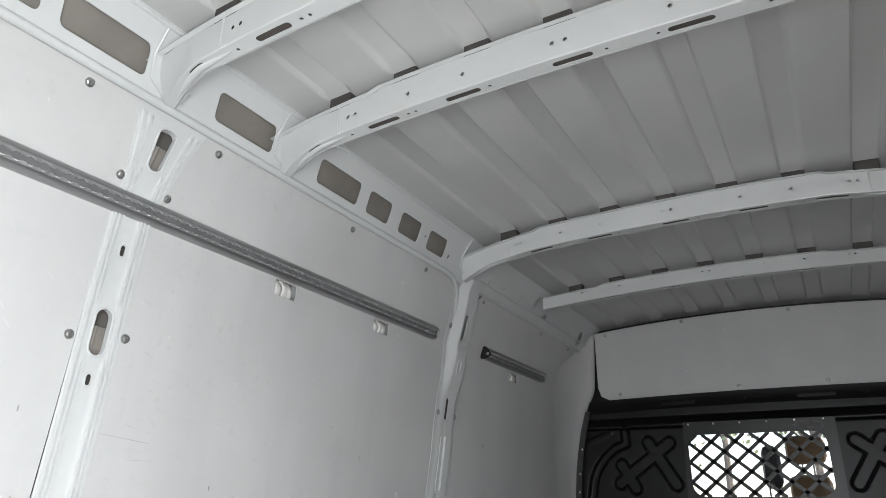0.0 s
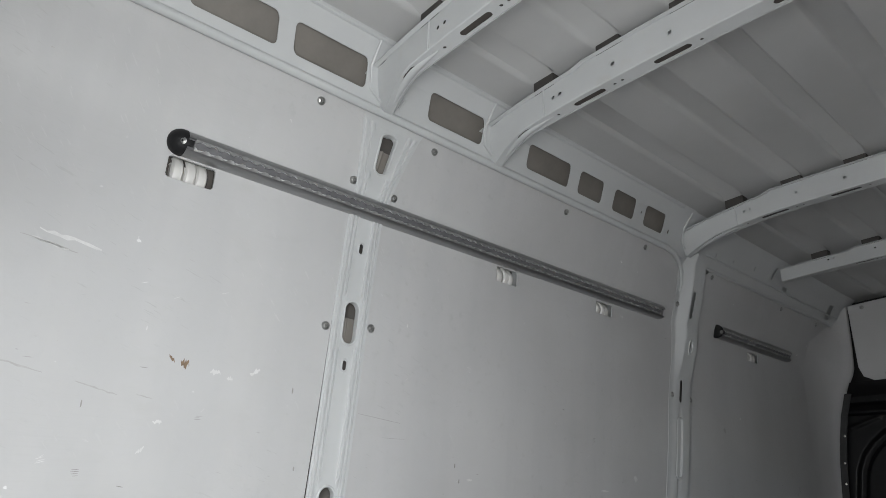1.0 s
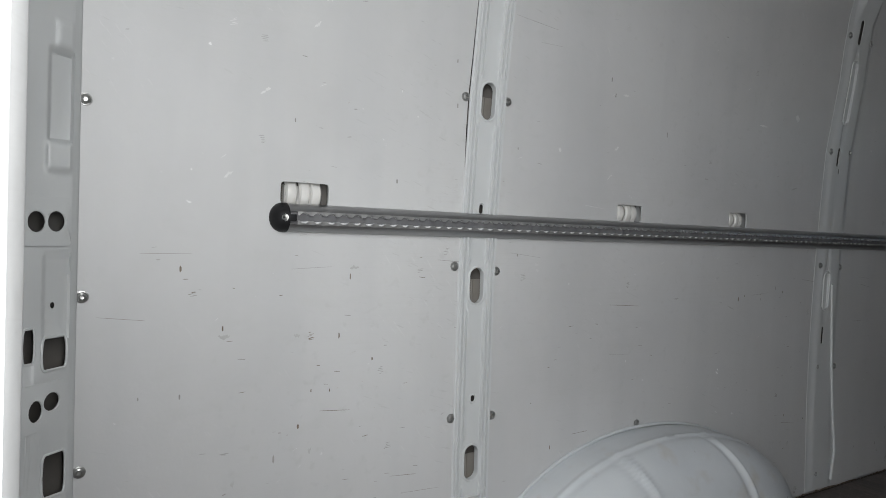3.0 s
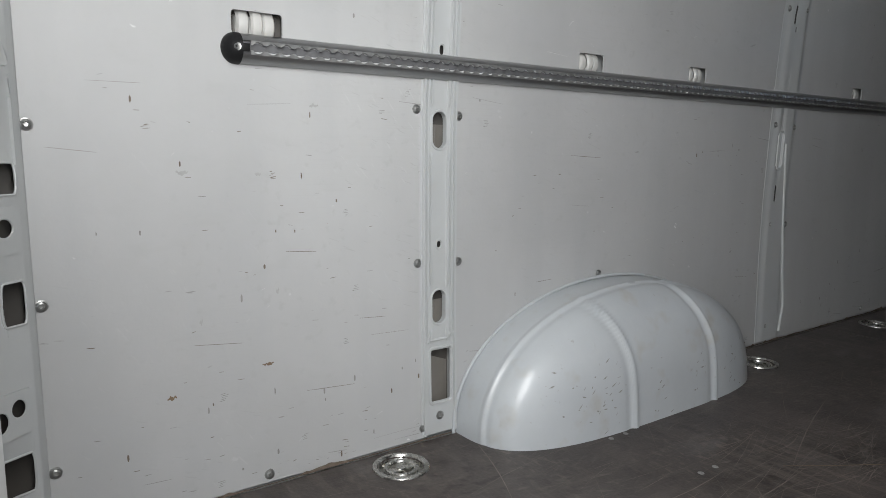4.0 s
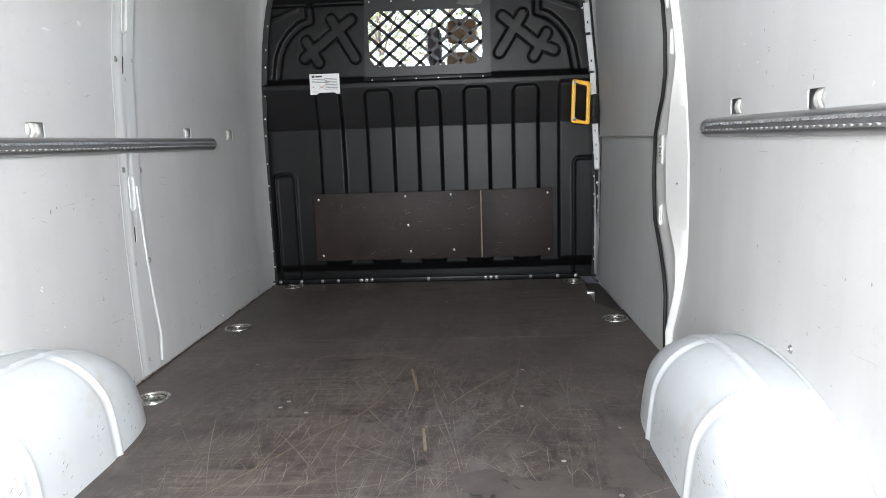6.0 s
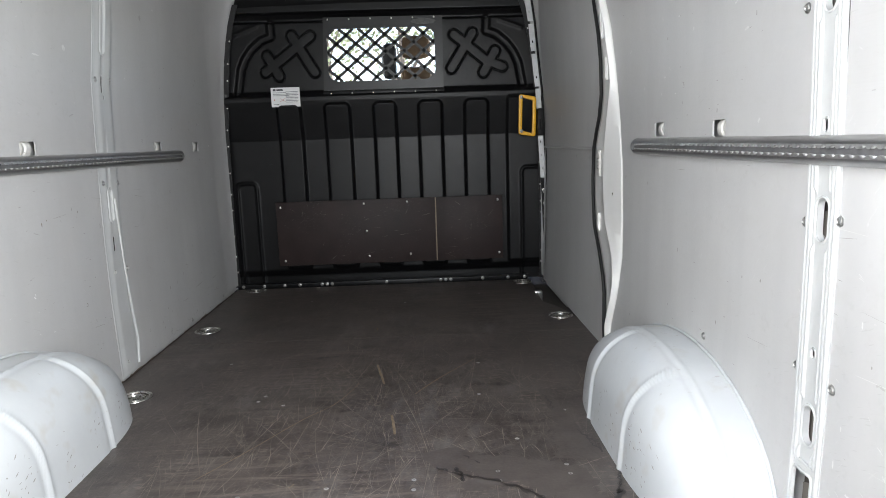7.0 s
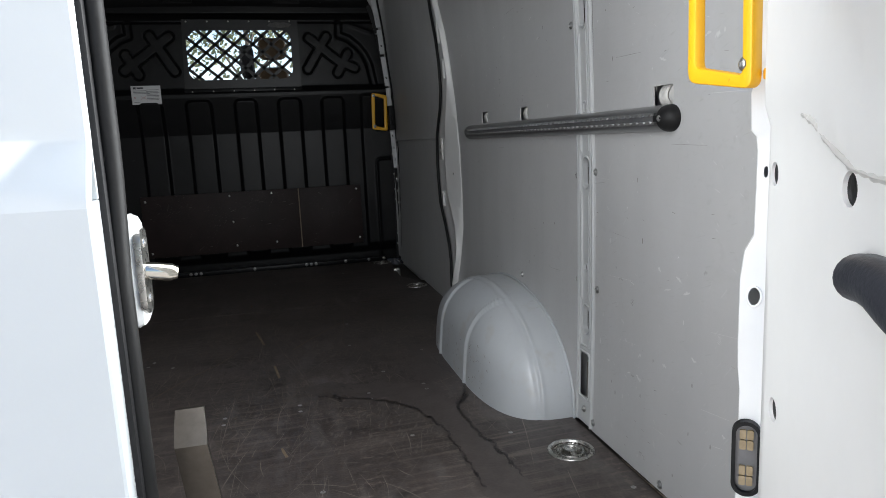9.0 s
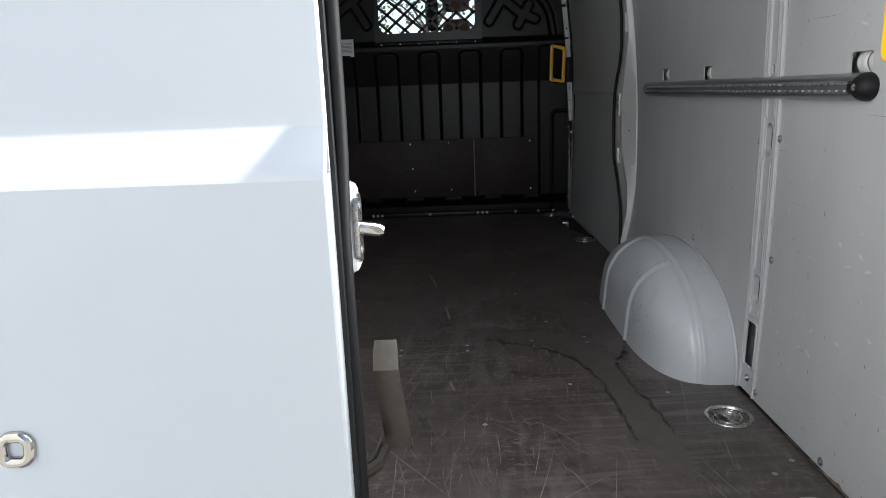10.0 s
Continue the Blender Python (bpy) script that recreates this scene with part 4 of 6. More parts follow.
# ---- wheel arches ----
def wheel_arch(side, y0, y1, rz):
    yc, ry = (y0 + y1) / 2, (y1 - y0) / 2
    depth0 = 0.215
    arch = thing("wheel_arch", "white painted steel wheel arch with pressed ribs, scuffed", "wheel arch", "wheel arches", at=(side * 0.8, yc, 0))

    def dims(z):
        k = min(z / rz, 1.0)
        ly = ry * math.sqrt(max(1 - k ** 2.2, 0)) ** 0.92
        d = depth0 * (1 - 0.06 * k) * (1 if k < 0.40 else math.sqrt(max(1 - ((k - 0.40) / 0.62) ** 2.0, 0)) * 0.72 + 0.28)
        return ly, d
    RIBS = (yc - 0.125, yc + 0.190)

    def press(y, z, xd, k):
        """Pressed relief: two leaning ribs, each with a shallow valley beside it, and a ridge along the wall side."""
        h = 0.0
        for yr in RIBS:
            t = y - (yr - 0.07 * (z / rz) ** 3)
            w = min(max((xd - .045) / .05, 0), 1)
            h += w * (0.0060 * math.exp(-(t / .0062) ** 2) - 0.0026 * math.exp(-((t + .018) / .009) ** 2))
        h += 0.0034 * math.exp(-((xd - .084) / .006) ** 2) * min(z / .03, 1) - 0.0022 * math.exp(-((xd - .098) / .007) ** 2)
        return h
    bm = bmesh.new()
    prev = None
    zs = [0.0] + [rz * math.sin(radians(90 * i / 44)) for i in range(1, 44)] + [rz * 0.9995]
    n = 300
    for z in zs:
        ly, d = dims(z)
        ring = []
        for i in range(n + 1):
            a = math.pi * i / n
            c, s = math.cos(a), math.sin(a)
            e = 2 / 3.4
            xd, y = d * abs(s) ** e, yc - ly * math.copysign(abs(c) ** e, c)
            h = press(y, z, xd, z / rz)
            o = Vector((xd * 1.6, (y - yc) * .35, max(z - .03, 0) * 1.1))
            o = o.normalized() * h if o.length > .001 else Vector()
            ring.append(bm.verts.new((side * (wx(z) - xd - o.x), y + o.y, z + o.z)))
        if prev:
            for i in range(n):
                bm.faces.new((prev[i], prev[i + 1], ring[i + 1], ring[i]))
        prev = ring
    bm.faces.new(prev)
    part("shell", bm, M_ARCH, arch, smooth=70)

    def skin(y, z):
        ly, d = dims(z)
        q = min(abs(y - yc) / max(ly, 1e-4), 1)
        return d * (1 - q ** 3.4) ** (1 / 3.4)
    # rubbed scuffs and chips on the face
    r = random.Random(int(y0 * 100))
    b2 = bmesh.new()
    for i in range(80):
        y, z = (r.gauss(yc - .20, .05), r.uniform(.03, .17)) if i < 26 else (r.uniform(yc - .36, yc + .36), r.uniform(.01, .15))
        if min(abs(y - q) for q in RIBS) < .045 or abs(y - yc) > .38:
            continue
        ln, hh, lean = r.uniform(.004, .017), r.uniform(.0008, .0028), r.uniform(-.002, .006)
        q = [(y - ln / 2, z - lean), (y, z - hh), (y + ln / 2, z + lean), (y, z + hh * .6)]
        b2.faces.new([b2.verts.new((side * (wx(b) - skin(a, b) - .0012), a, b)) for a, b in q])
    tagged(part("scuffs", b2, M_TICK, arch, "dark rubbed scuffs"), "dark rubbed scuffs", kind="stuff")
    b2 = bmesh.new()
    sweep(b2, [(side * (wx(max(rz * math.sin(radians(a)), 0)) - 0.003), yc - ry * 1.015 * math.cos(radians(a)), max(rz * 1.02 * math.sin(radians(a)) ** 0.9, 0)) for a in range(0, 181, 6)], 0.004)
    part("edge_flange", b2, M_ARCH, arch)
    return arch


wheel_arch(-1, 0.925, 1.90, 0.304)
wheel_arch(1, 0.985, 1.96, 0.294)

# ---- floor ----
floor = tagged(new("floor"), "worn dark brown plywood load floor with scratches", "floor", kind="structure")
SEAM = 2.585


def floor_board(outline, cut=()):
    b = sheet(outline, cut, lambda u, v, w: (u, v, -w), 0.018)
    part("floor_board", b, M_FLOOR, floor)


RINGS = [(-0.822, 0.735), (-0.790, 1.985), (-0.798, 2.80), (-0.776, 3.63), (0.806, 0.805), (0.842, 2.83), (0.775, 3.60), (0.822, 0.405)]
RR = 0.050


def disc(c, r, n=24):
    return [(c[0] + r * math.cos(math.tau * i / n), c[1] + r * math.sin(math.tau * i / n)) for i in range(n)]


floor_board([(-0.893, -0.03), (0.893, -0.03), (0.897, 2.30), (0.93, 2.37), (0.925, SEAM - 0.0015), (-0.893, SEAM - 0.0015)], [disc(c, RR * 0.9) for c in RINGS if c[1] < SEAM])
floor_board([(-0.893, SEAM + 0.0015), (0.925, SEAM + 0.0015), (0.90, 2.85), (0.86, 3.0), (0.806, 3.117), (0.832, 3.70), (-0.893, 3.70)], [disc(c, RR * 0.9) for c in RINGS if c[1] > SEAM])
bm = block(bmesh.new(), (-.93, -0.03, -.044), (.96, 3.06, -.022))
block(bm, (-.93, 3.06, -.044), (.795, 3.74, -.022))
part("subfloor", bm, M_DARK, floor)

SCREW = mesh_of(lathe([(0.0065, 0.0), (0.006, 0.0008), (0.003, 0.0009), (0.0028, 0.0002)], 10), M_BOLT)
rnd = random.Random(4)
spots = [(x, y + .115 * x) for x in (-.675, -.466, -.254, -.045, .169, .381, .560) for y in (1.270, 1.318)]
spots += [(-.337, 1.946), (-.261, 1.859), (.377, 1.886), (.455, 1.543), (.627, 1.728)]
spots += [(0.80, .55), (0.70, .95), (0.2, .80), (-.25, .78), (-.6, .80), (.45, 1.02), (.86, .60), (-.35, 1.9), (.4, 2.2), (-.55, 2.3), (.1, 3.2), (-.4, 3.3), (.5, 3.35)]
for x, y in spots:
    stud(floor, (x, y, 0.0), (0, 0, 1), SCREW, "screw")


def lashing_ring(x, y):
    t = thing("lashing_ring", "steel lashing ring in a round floor cup", "lashing ring", "floor lashing rings", at=(x, y, 0))
    bm = bmesh.new()
    prof_ = [(1.16, 0.0006), (1.14, 0.003), (0.98, 0.0042), (0.92, 0.001), (0.86, -0.011), (0.3, -0.013)]
    rings = [[bm.verts.new((x + RR * q * math.cos(math.tau * k / 28), y + RR * q * math.sin(math.tau * k / 28), h)) for k in range(28)] for q, h in prof_]
    for a, b in zip(rings, rings[1:]):
        for k in range(28):
            bm.faces.new((a[k], a[(k + 1) % 28], b[(k + 1) % 28], b[k]))
    bm.faces.new(rings[-1])
    part("cup", bm, M_STEEL, t)
    bm = bmesh.new()
    sweep(bm, [(x + RR * 0.62 * math.cos(math.tau * k / 20), y + RR * 0.62 * math.sin(math.tau * k / 20), -0.003) for k in range(20)], 0.0045, closed=True)
    part("ring", bm, M_STEEL, t)
    bm = block(bmesh.new(), (x - 0.009, y - 0.036, -0.012), (x + 0.009, y + 0.036, -0.002), 0.002)
    part("hinge_bar", bm, M_STEEL, t)
    bm = lathe([(0.011, -0.004), (0.011, 0.0005), (0.006, 0.001)], 6)
    bmesh.ops.translate(bm, vec=(x, y, 0), verts=bm.verts)
    part("bolt", bm, M_STEEL, t)


for c in RINGS:
    lashing_ring(*c)


def blot(name, path, widths, z, material, rough, seed, label, rim=0.0, wob=0.0):
    """A flat patch along a line, with a ragged edge."""
    r = random.Random(seed)
    pts = [Vector((*p, z)) for p in path]
    dense, wd = [], []
    for i in range(len(pts) - 1):
        for k in range(26):
            t = k / 26
            dense.append(pts[i].lerp(pts[i + 1], t))
            wd.append(widths[i] * (1 - t) + widths[i + 1] * t)
    for _ in range(3):
        dense = [sum(dense[max(i - 9, 0):i + 10], Vector()) / len(dense[max(i - 9, 0):i + 10]) for i in range(len(dense))]
    if wob:
        for i, p in enumerate(dense):
            e = p * 34 + Vector((seed, 0, 0))
            dense[i] = p + Vector((noise.noise(e) + .7 * noise.noise(e * 2.7), noise.noise(e + Vector((9, 4, 2))) + .7 * noise.noise(e * 2.7 + Vector((1, 8, 3))), 0)) * wob
            wd[i] *= max(.10, 1 + 1.5 * noise.noise(e * 1.6 + Vector((0, 0, 7))))
    bm = bmesh.new()
    prev = None
    for i in range(1, len(dense) - 1):
        d = (dense[i + 1] - dense[i - 1]).normalized()
        s = Vector((-d.y, d.x, 0))
        n1 = noise.noise(dense[i] * 14 + Vector((seed, 0, 0))) * rough + noise.noise(dense[i] * 60) * rough * 0.8
        n2 = noise.noise(dense[i] * 14 + Vector((0, seed, 3))) * rough + noise.noise(dense[i] * 60 + Vector((9, 0, 0))) * rough * 0.8
        w1, w2 = wd[i] * max(1 + n1 + noise.noise(dense[i] * 5 + Vector((seed, 2, 0))) * rough, .15), wd[i] * max(1 + n2 + noise.noise(dense[i] * 5 + Vector((2, seed, 7))) * rough, .15)
        w1 += rim * max(0.15 + 1.5 * noise.noise(dense[i] * 22 + Vector((4, seed, 1))), 0.1)
        w2 += rim * max(0.15 + 1.5 * noise.noise(dense[i] * 22 + Vector((seed, 8, 5))), 0.1)
        q = (bm.verts.new(dense[i] + s * w1), bm.verts.new(dense[i] - s * w2))
        if prev:
            bm.faces.new((prev[0], prev[1], q[1], q[0]))
        prev = q
    return tagged(part(name, bm, material), label, name.replace("_", " "), kind="stuff")


# the spill: a dull grey patch that forks beside the right wheel arch, with ragged dark rims
SPILL = [(5, [(.16, 1.48), (.27, 1.44), (.36, 1.40), (.45, 1.355), (.54, 1.30), (.60, 1.22)], [.010, .060, .058, .062, .080, .060]),
         (7, [(.55, 1.30), (.565, 1.18), (.575, 1.05), (.590, .92), (.597, .80), (.600, .66), (.62, .50)], [.05, .062, .050, .046, .048, .052, .02]),
         (8, [(.575, 1.93), (.60, 1.80), (.615, 1.66), (.60, 1.50), (.58, 1.36)], [.008, .020, .026, .050, .06]),
         (9, [(.27, 1.28), (.33, 1.30), (.40, 1.33)], [.01, .03, .02])]
for k, (seed, path, wd) in enumerate(SPILL):
    blot("spill_patch", path, wd, 0.0006 + .00025 * k, M_WET, 0.32, seed, "dull grey dried spill on the plywood floor")
RIMS = [(31, [(.215, 1.405), (.25, 1.372), (.317, 1.336), (.392, 1.299), (.481, 1.224), (.512, 1.15), (.528, 1.089), (.538, 1.02), (.544, .951), (.549, .88), (.550, .805), (.548, .74), (.546, .68)], [.003, .005, .004, .006, .005, .006, .007, .005, .006, .004, .004, .003, .002]),
        (32, [(.687, 1.346), (.672, 1.29), (.661, 1.24), (.632, 1.20), (.612, 1.17), (.610, 1.08), (.618, .995), (.630, .91), (.644, .832), (.648, .76), (.646, .69)], [.004, .006, .007, .006, .004, .005, .005, .005, .006, .005, .003]),
        (33, [(.625, 1.602), (.650, 1.53), (.664, 1.465), (.675, 1.42)], [.002, .003, .004, .003]),
        (34, [(.575, 1.886), (.597, 1.80), (.590, 1.70)], [.002, .004, .002]),
        (35, [(.286, 1.469), (.325, 1.425), (.345, 1.405)], [.003, .006, .003]),
        (36, [(.27, 1.40), (.285, 1.35), (.300, 1.30)], [.003, .006, .003]),
        (37, [(-.255, 2.324), (-.18, 2.335), (-.108, 2.351)], [.004, .006, .008])]
for seed, path, wd in RIMS:
    blot("spill_rim", path, [v * .62 for v in wd], 0.0018, M_WETRIM, 0.9, seed, rim=0.0015, wob=0.010, label="dark ragged rim of a spill on the floor")
for seed, path, wd in ((21, [(0.010, 2.275), (0.040, 2.12), (0.068, 1.955)], [.003, .0045, .003]), (22, [(0.092, 1.775), (0.105, 1.67), (0.115, 1.565)], [.0035, .0045, .003]),
                       (23, [(-.020, 2.78), (-.004, 2.64)], [.003, .002]), (25, [(0.10, 1.12), (0.14, .93)], [.003, .0055]),
                       (26, [(-.416, 1.344), (-.337, 1.462), (-.25, 1.608), (-.165, 1.763), (-.078, 1.847), (-.005, 2.137)], [.0010, .0013, .0012, .0016, .0012, .0010]),
                       (27, [(.136, 1.854), (.231, 2.027), (.332, 2.169), (.431, 2.304)], [.0016, .0018, .0014, .0008]), (28, [(-.147, 1.301), (-.119, 1.364)], [.001, .0015])):
    blot("floor_scrape", path, wd, 0.0008, M_GOUGE, 0.3, seed, "pale scrape worn through the floor coating")

# fine scratches in the floor's coating, most of them along the load's way
rnd = random.Random(31)
bm = bmesh.new()
for i in range(1900):
    x, y = rnd.gauss(0.05, 0.40), rnd.uniform(0.4, 3.6) if rnd.random() < .5 else rnd.gauss(1.9, .5)
    ln = rnd.uniform(.04, .16) if rnd.random() < .8 else rnd.uniform(.2, .55)
    ang = radians(90 + (rnd.gauss(0, 13) if rnd.random() < .68 else rnd.uniform(-75, 75)))
    if abs(x) > .80 or not .1 < y < 3.5:
        continue
    wd, bend = rnd.choice((.0002, .0003, .0003, .0004, .0005, .0010)), rnd.gauss(0, .03) * ln
    prev = None
    for k in range(6):
        u = k / 5
        c = Vector((x + math.cos(ang) * ln * (u - .5) - math.sin(ang) * bend * math.sin(u * math.pi), y + math.sin(ang) * ln * (u - .5) + math.cos(ang) * bend * math.sin(u * math.pi), .0005))
        o = Vector((-math.sin(ang), math.cos(ang), 0)) * wd * (.25 + math.sin(u * math.pi))
        q = (bm.verts.new(c + o), bm.verts.new(c - o))
        if prev:
            bm.faces.new((prev[0], prev[1], q[1], q[0]))
        prev = q
for i in range(420):
    x, y, ang, ln = rnd.uniform(-.75, .75), rnd.uniform(2.4, 3.62), radians(rnd.gauss(8, 22)), rnd.uniform(.04, .22)
    wd = rnd.choice((.0003, .0004, .0006, .0009))
    d, o = Vector((math.cos(ang), math.sin(ang), 0)) * ln / 2, Vector((-math.sin(ang), math.cos(ang), 0)) * wd
    c = Vector((x, y, .0005))
    bm.faces.new([bm.verts.new(p) for p in (c - d, c - o, c + d, c + o)])
tagged(part("floor_scratches", bm, M_HAIR), "fine pale scratches in the dark floor coating", "scratches", kind="stuff")

# ---- bulkhead ----
bulkhead = tagged(new("bulkhead"), "black ribbed bulkhead with barred window", "bulkhead", kind="structure")
YB = 3.70


def seg(px, pz, a, b):
    ax, az, bx, bz = *a, *b
    t = np.clip(((px - ax) * (bx - ax) + (pz - az) * (bz - az)) / ((bx - ax) ** 2 + (bz - az) ** 2), 0, 1)
    return np.hypot(px - ax - t * (bx - ax), pz - az - t * (bz - az))


gx = np.linspace(-0.90, 0.93, 560)
gz = np.linspace(0.0, 1.60, 490)
PX_, PZ_ = np.meshgrid(gx, gz)
step = lambda v, a, b: np.clip((v - a) / (b - a), 0, 1)
smooth_step = lambda v, a, b: step(v, a, b) ** 2 * (3 - 2 * step(v, a, b))
prot = 0.012 * smooth_step(PZ_, 1.10, 1.13)
prot += 0.055 * step(PZ_, 0.858, 1.075) * (1 - smooth_step(PZ_, 1.095, 1.135))
COLS = [(-.587, -.458), (-.322, -.183), (-.046, .077), (.208, .338), (.469, .60)]
for a, b in COLS:
    c, hw = (a + b) / 2, (b - a) / 2
    tz = 1.055
    d = np.maximum(np.abs(PX_ - c) - hw + 0.03, 0)
    e = np.maximum(PZ_ - (tz - 0.03), 0)
    out = np.hypot(d, e) - 0.03
    prot += 0.024 * (1 - smooth_step(out, -0.010, 0.012)) * smooth_step(PZ_, .10, .13)
prot += 0.018 * smooth_step(PX_, .700, .722) * (1 - smooth_step(PZ_, 1.05, 1.08)) * smooth_step(PZ_, .10, .13)
for c, hw, tz in ((-.80, .055, .62), (.85, .06, .665)):
    out = np.hypot(np.maximum(np.abs(PX_ - c) - hw + .03, 0), np.maximum(PZ_ - tz + .03, 0)) - .03
    prot += 0.009 * np.exp(-(out / 0.008) ** 2)
MOTIF = {1: (((.526, 1.424), (.402, 1.232)), ((.421, 1.417), (.596, 1.274)), ((.652, 1.323), (.584, 1.205)), ((.596, 1.274), (.691, 1.235))),
         -1: (((-.489, 1.436), (-.370, 1.233)), ((-.385, 1.431), (-.571, 1.295)), ((-.631, 1.329), (-.570, 1.216)), ((-.571, 1.295), (-.645, 1.240)))}
for sx in (1, -1):
    s = np.minimum.reduce([seg(PX_, PZ_, a, b) for a, b in MOTIF[sx]]) - 0.029
    prot -= 0.008 * np.exp(-(s / 0.0040) ** 2)
    prot += 0.002 * (1 - smooth_step(s, -.006, 0))
    arc = [(sx * .605, 1.50), (sx * .603, 1.432), (sx * .660, 1.412), (sx * .716, 1.365), (sx * .755, 1.315), (sx * .782, 1.255), (sx * .805, 1.13)]
    d = np.minimum.reduce([seg(PX_, PZ_, a, b) for a, b in zip(arc, arc[1:])])
    prot -= 0.018 * (1 - smooth_step(d, .008, .030))
    prot += 0.006 * np.exp(-(seg(PX_, PZ_, (sx * .80, 1.447), (sx * .68, 1.490)) / 0.010) ** 2)
prot -= 0.022 * smooth_step(PZ_, 1.500, 1.515) * (1 - smooth_step(PZ_, 1.545, 1.56))
prot += 0.020 * smooth_step(PZ_, 1.52, 1.55)
prot -= 0.03 * (1 - smooth_step(PZ_, .06, .11))
bm = bmesh.new()
vs = [[bm.verts.new((gx[i], YB - prot[j, i], gz[j])) for i in range(len(gx))] for j in range(len(gz))]
for j in range(len(gz) - 1):
    for i in range(len(gx) - 1):
        x, z = (gx[i] + gx[i + 1]) / 2, (gz[j] + gz[j + 1]) / 2
        if -0.293 < x < 0.313 and 1.175 < z < 1.462:
            continue
        if x < -(wx(z) - 0.005) or x > wx(z) + 0.02:
            continue
        bm.faces.new((vs[j][i], vs[j][i + 1], vs[j + 1][i + 1], vs[j + 1][i]))
bmesh.ops.delete(bm, geom=[v for v in bm.verts if not v.link_faces], context="VERTS")
part("pressed_panel", bm, M_BLACK, bulkhead, smooth=60)

# head beam and the pale panel over it
beam = sheet([(-0.80, 0), (0.82, 0), (0.775, 0.075), (-0.76, 0.075)], [rr(-.31, .035, .16, .016, .008), rr(.30, .035, .16, .016, .008), rr(0.0, .035, .006, .006, .003), rr(-.5, .035, .006, .006, .003), rr(.5, .035, .006, .006, .003)],
             lambda u, v, w: (u, YB - 0.025 - 0.042 * math.sin(min(v / 0.075, 1) * 1.2) + w, 1.575 + v * 0.95 + 0.012 * (1 - (u / 0.8) ** 2)), 0.003, cu=[-.6, -.4, -.2, 0, .2, .4, .6], cv=[.02, .04, .06])
part("head_beam", beam, M_BLACK, bulkhead)
top_panel = []
for i in range(25):
    x = 0.715 - 1.43 * i / 24
    top_panel.append((x, 2.048 - 0.032 * (x / 0.7) ** 2))
panel_out = [(-0.715, 1.72), (-0.70, 1.675), (-0.655, 1.652)] + [(-.5, 1.654), (-.25, 1.657), (0, 1.658), (.25, 1.657), (.5, 1.654)] + [(0.655, 1.652), (0.70, 1.675), (0.715, 1.72)] + top_panel
pp = part("upper_panel", sheet(panel_out, [], lambda u, v, w: (u, 3.655 + w, v), 0.006), M_PANEL, bulkhead, "pale grey rounded panel over the bulkhead")
for x, z in ((-.655, 2.0), (-.25, 2.03), (.25, 2.03), (.655, 2.0), (-.6, 1.68), (-.02, 1.682), (.6, 1.68), (.69, 1.85), (.36, 1.68)):
    stud(pp, (x, 3.655, z), (0, -1, 0), BOLT, "bolt")
bm = block(bmesh.new(), (-.93, 3.745, 0), (.96, 3.77, 1.14))
block(bm, (-.93, 3.745, 1.48), (.96, 3.77, 2.14))
block(bm, (-.93, 3.745, 1.14), (-.33, 3.77, 1.48))
block(bm, (.35, 3.745, 1.14), (.96, 3.77, 1.48))
part("back_wall", bm, M_GRILLE, bulkhead)

# barred window
grille = part("window_frame", sheet([(-.322, 1.128), (.354, 1.124), (.357, 1.519), (-.305, 1.524)], [rr(0.010, 1.3185, .600, .283, .055, 4)], lambda u, v, w: (u, YB - 0.032 + w, v), 0.004), M_GRILLE, bulkhead)
x0, x1, z0, z1 = -.292, .312, 1.175, 1.462
for slope in (-1, 1):
    dx, dz = 0.108, 0.092
    for k in range(-6, 12):
        c = x0 + 0.03 + k * dx
        # a bar from the lower to the upper edge, clipped to the opening
        pa, pb = Vector((c, z0)), Vector((c + slope * (z1 - z0) * dx / dz, z1))
        if slope < 0:
            pa.x += 0.05
            pb.x += 0.05
        ts = [0.0, 1.0]
        ddx = pb.x - pa.x
        for lim in (x0, x1):
            ts.append((lim - pa.x) / ddx)
        lo_t = max(0.0, min(ts[2], ts[3]))
        hi_t = min(1.0, max(ts[2], ts[3]))
        if hi_t - lo_t < 0.06:
            continue
        a, b = pa.lerp(pb, lo_t), pa.lerp(pb, hi_t)
        d = (b - a).normalized()
        s = Vector((-d.y, d.x)) * 0.0085
        bm = bmesh.new()
        q = [bm.verts.new((p.x, YB - 0.030 + o, p.y)) for o in (0.0, 0.003) for p in (a + s, a - s, b - s, b + s)]
        for f in ((0, 1, 2, 3), (7, 6, 5, 4), (0, 4, 5, 1), (1, 5, 6, 2), (2, 6, 7, 3), (3, 7, 4, 0)):
            bm.faces.new([q[i] for i in f])
        part("bar", bm, M_GRILLE, grille, smooth=0)
for i in range(6):
    stud(bulkhead, (-.28 + .118 * i, YB - .044, 1.110), (0, -1, 0))
    stud(bulkhead, (-.28 + .118 * i, YB - .032, 1.512), (0, -1, 0))
part("window_bar", block(bmesh.new(), (-.326, YB - .044, 1.094), (.358, YB - .030, 1.127), .003), M_BLACK, bulkhead)
blob = [(.250 + (.070 + .012 * noise.noise(Vector((a * .9, 2, 0)))) * math.cos(a), 1.490 + (.016 + .007 * noise.noise(Vector((a * 1.7, 5, 0)))) * math.sin(a)) for a in [math.tau * k / 40 for k in range(40)]]
part("sealant_smear", sheet(blob, [], lambda u, v, w: (u, YB - .0345 + w, v), .002), M_SMEAR, bulkhead, "grey smear of old sealant")
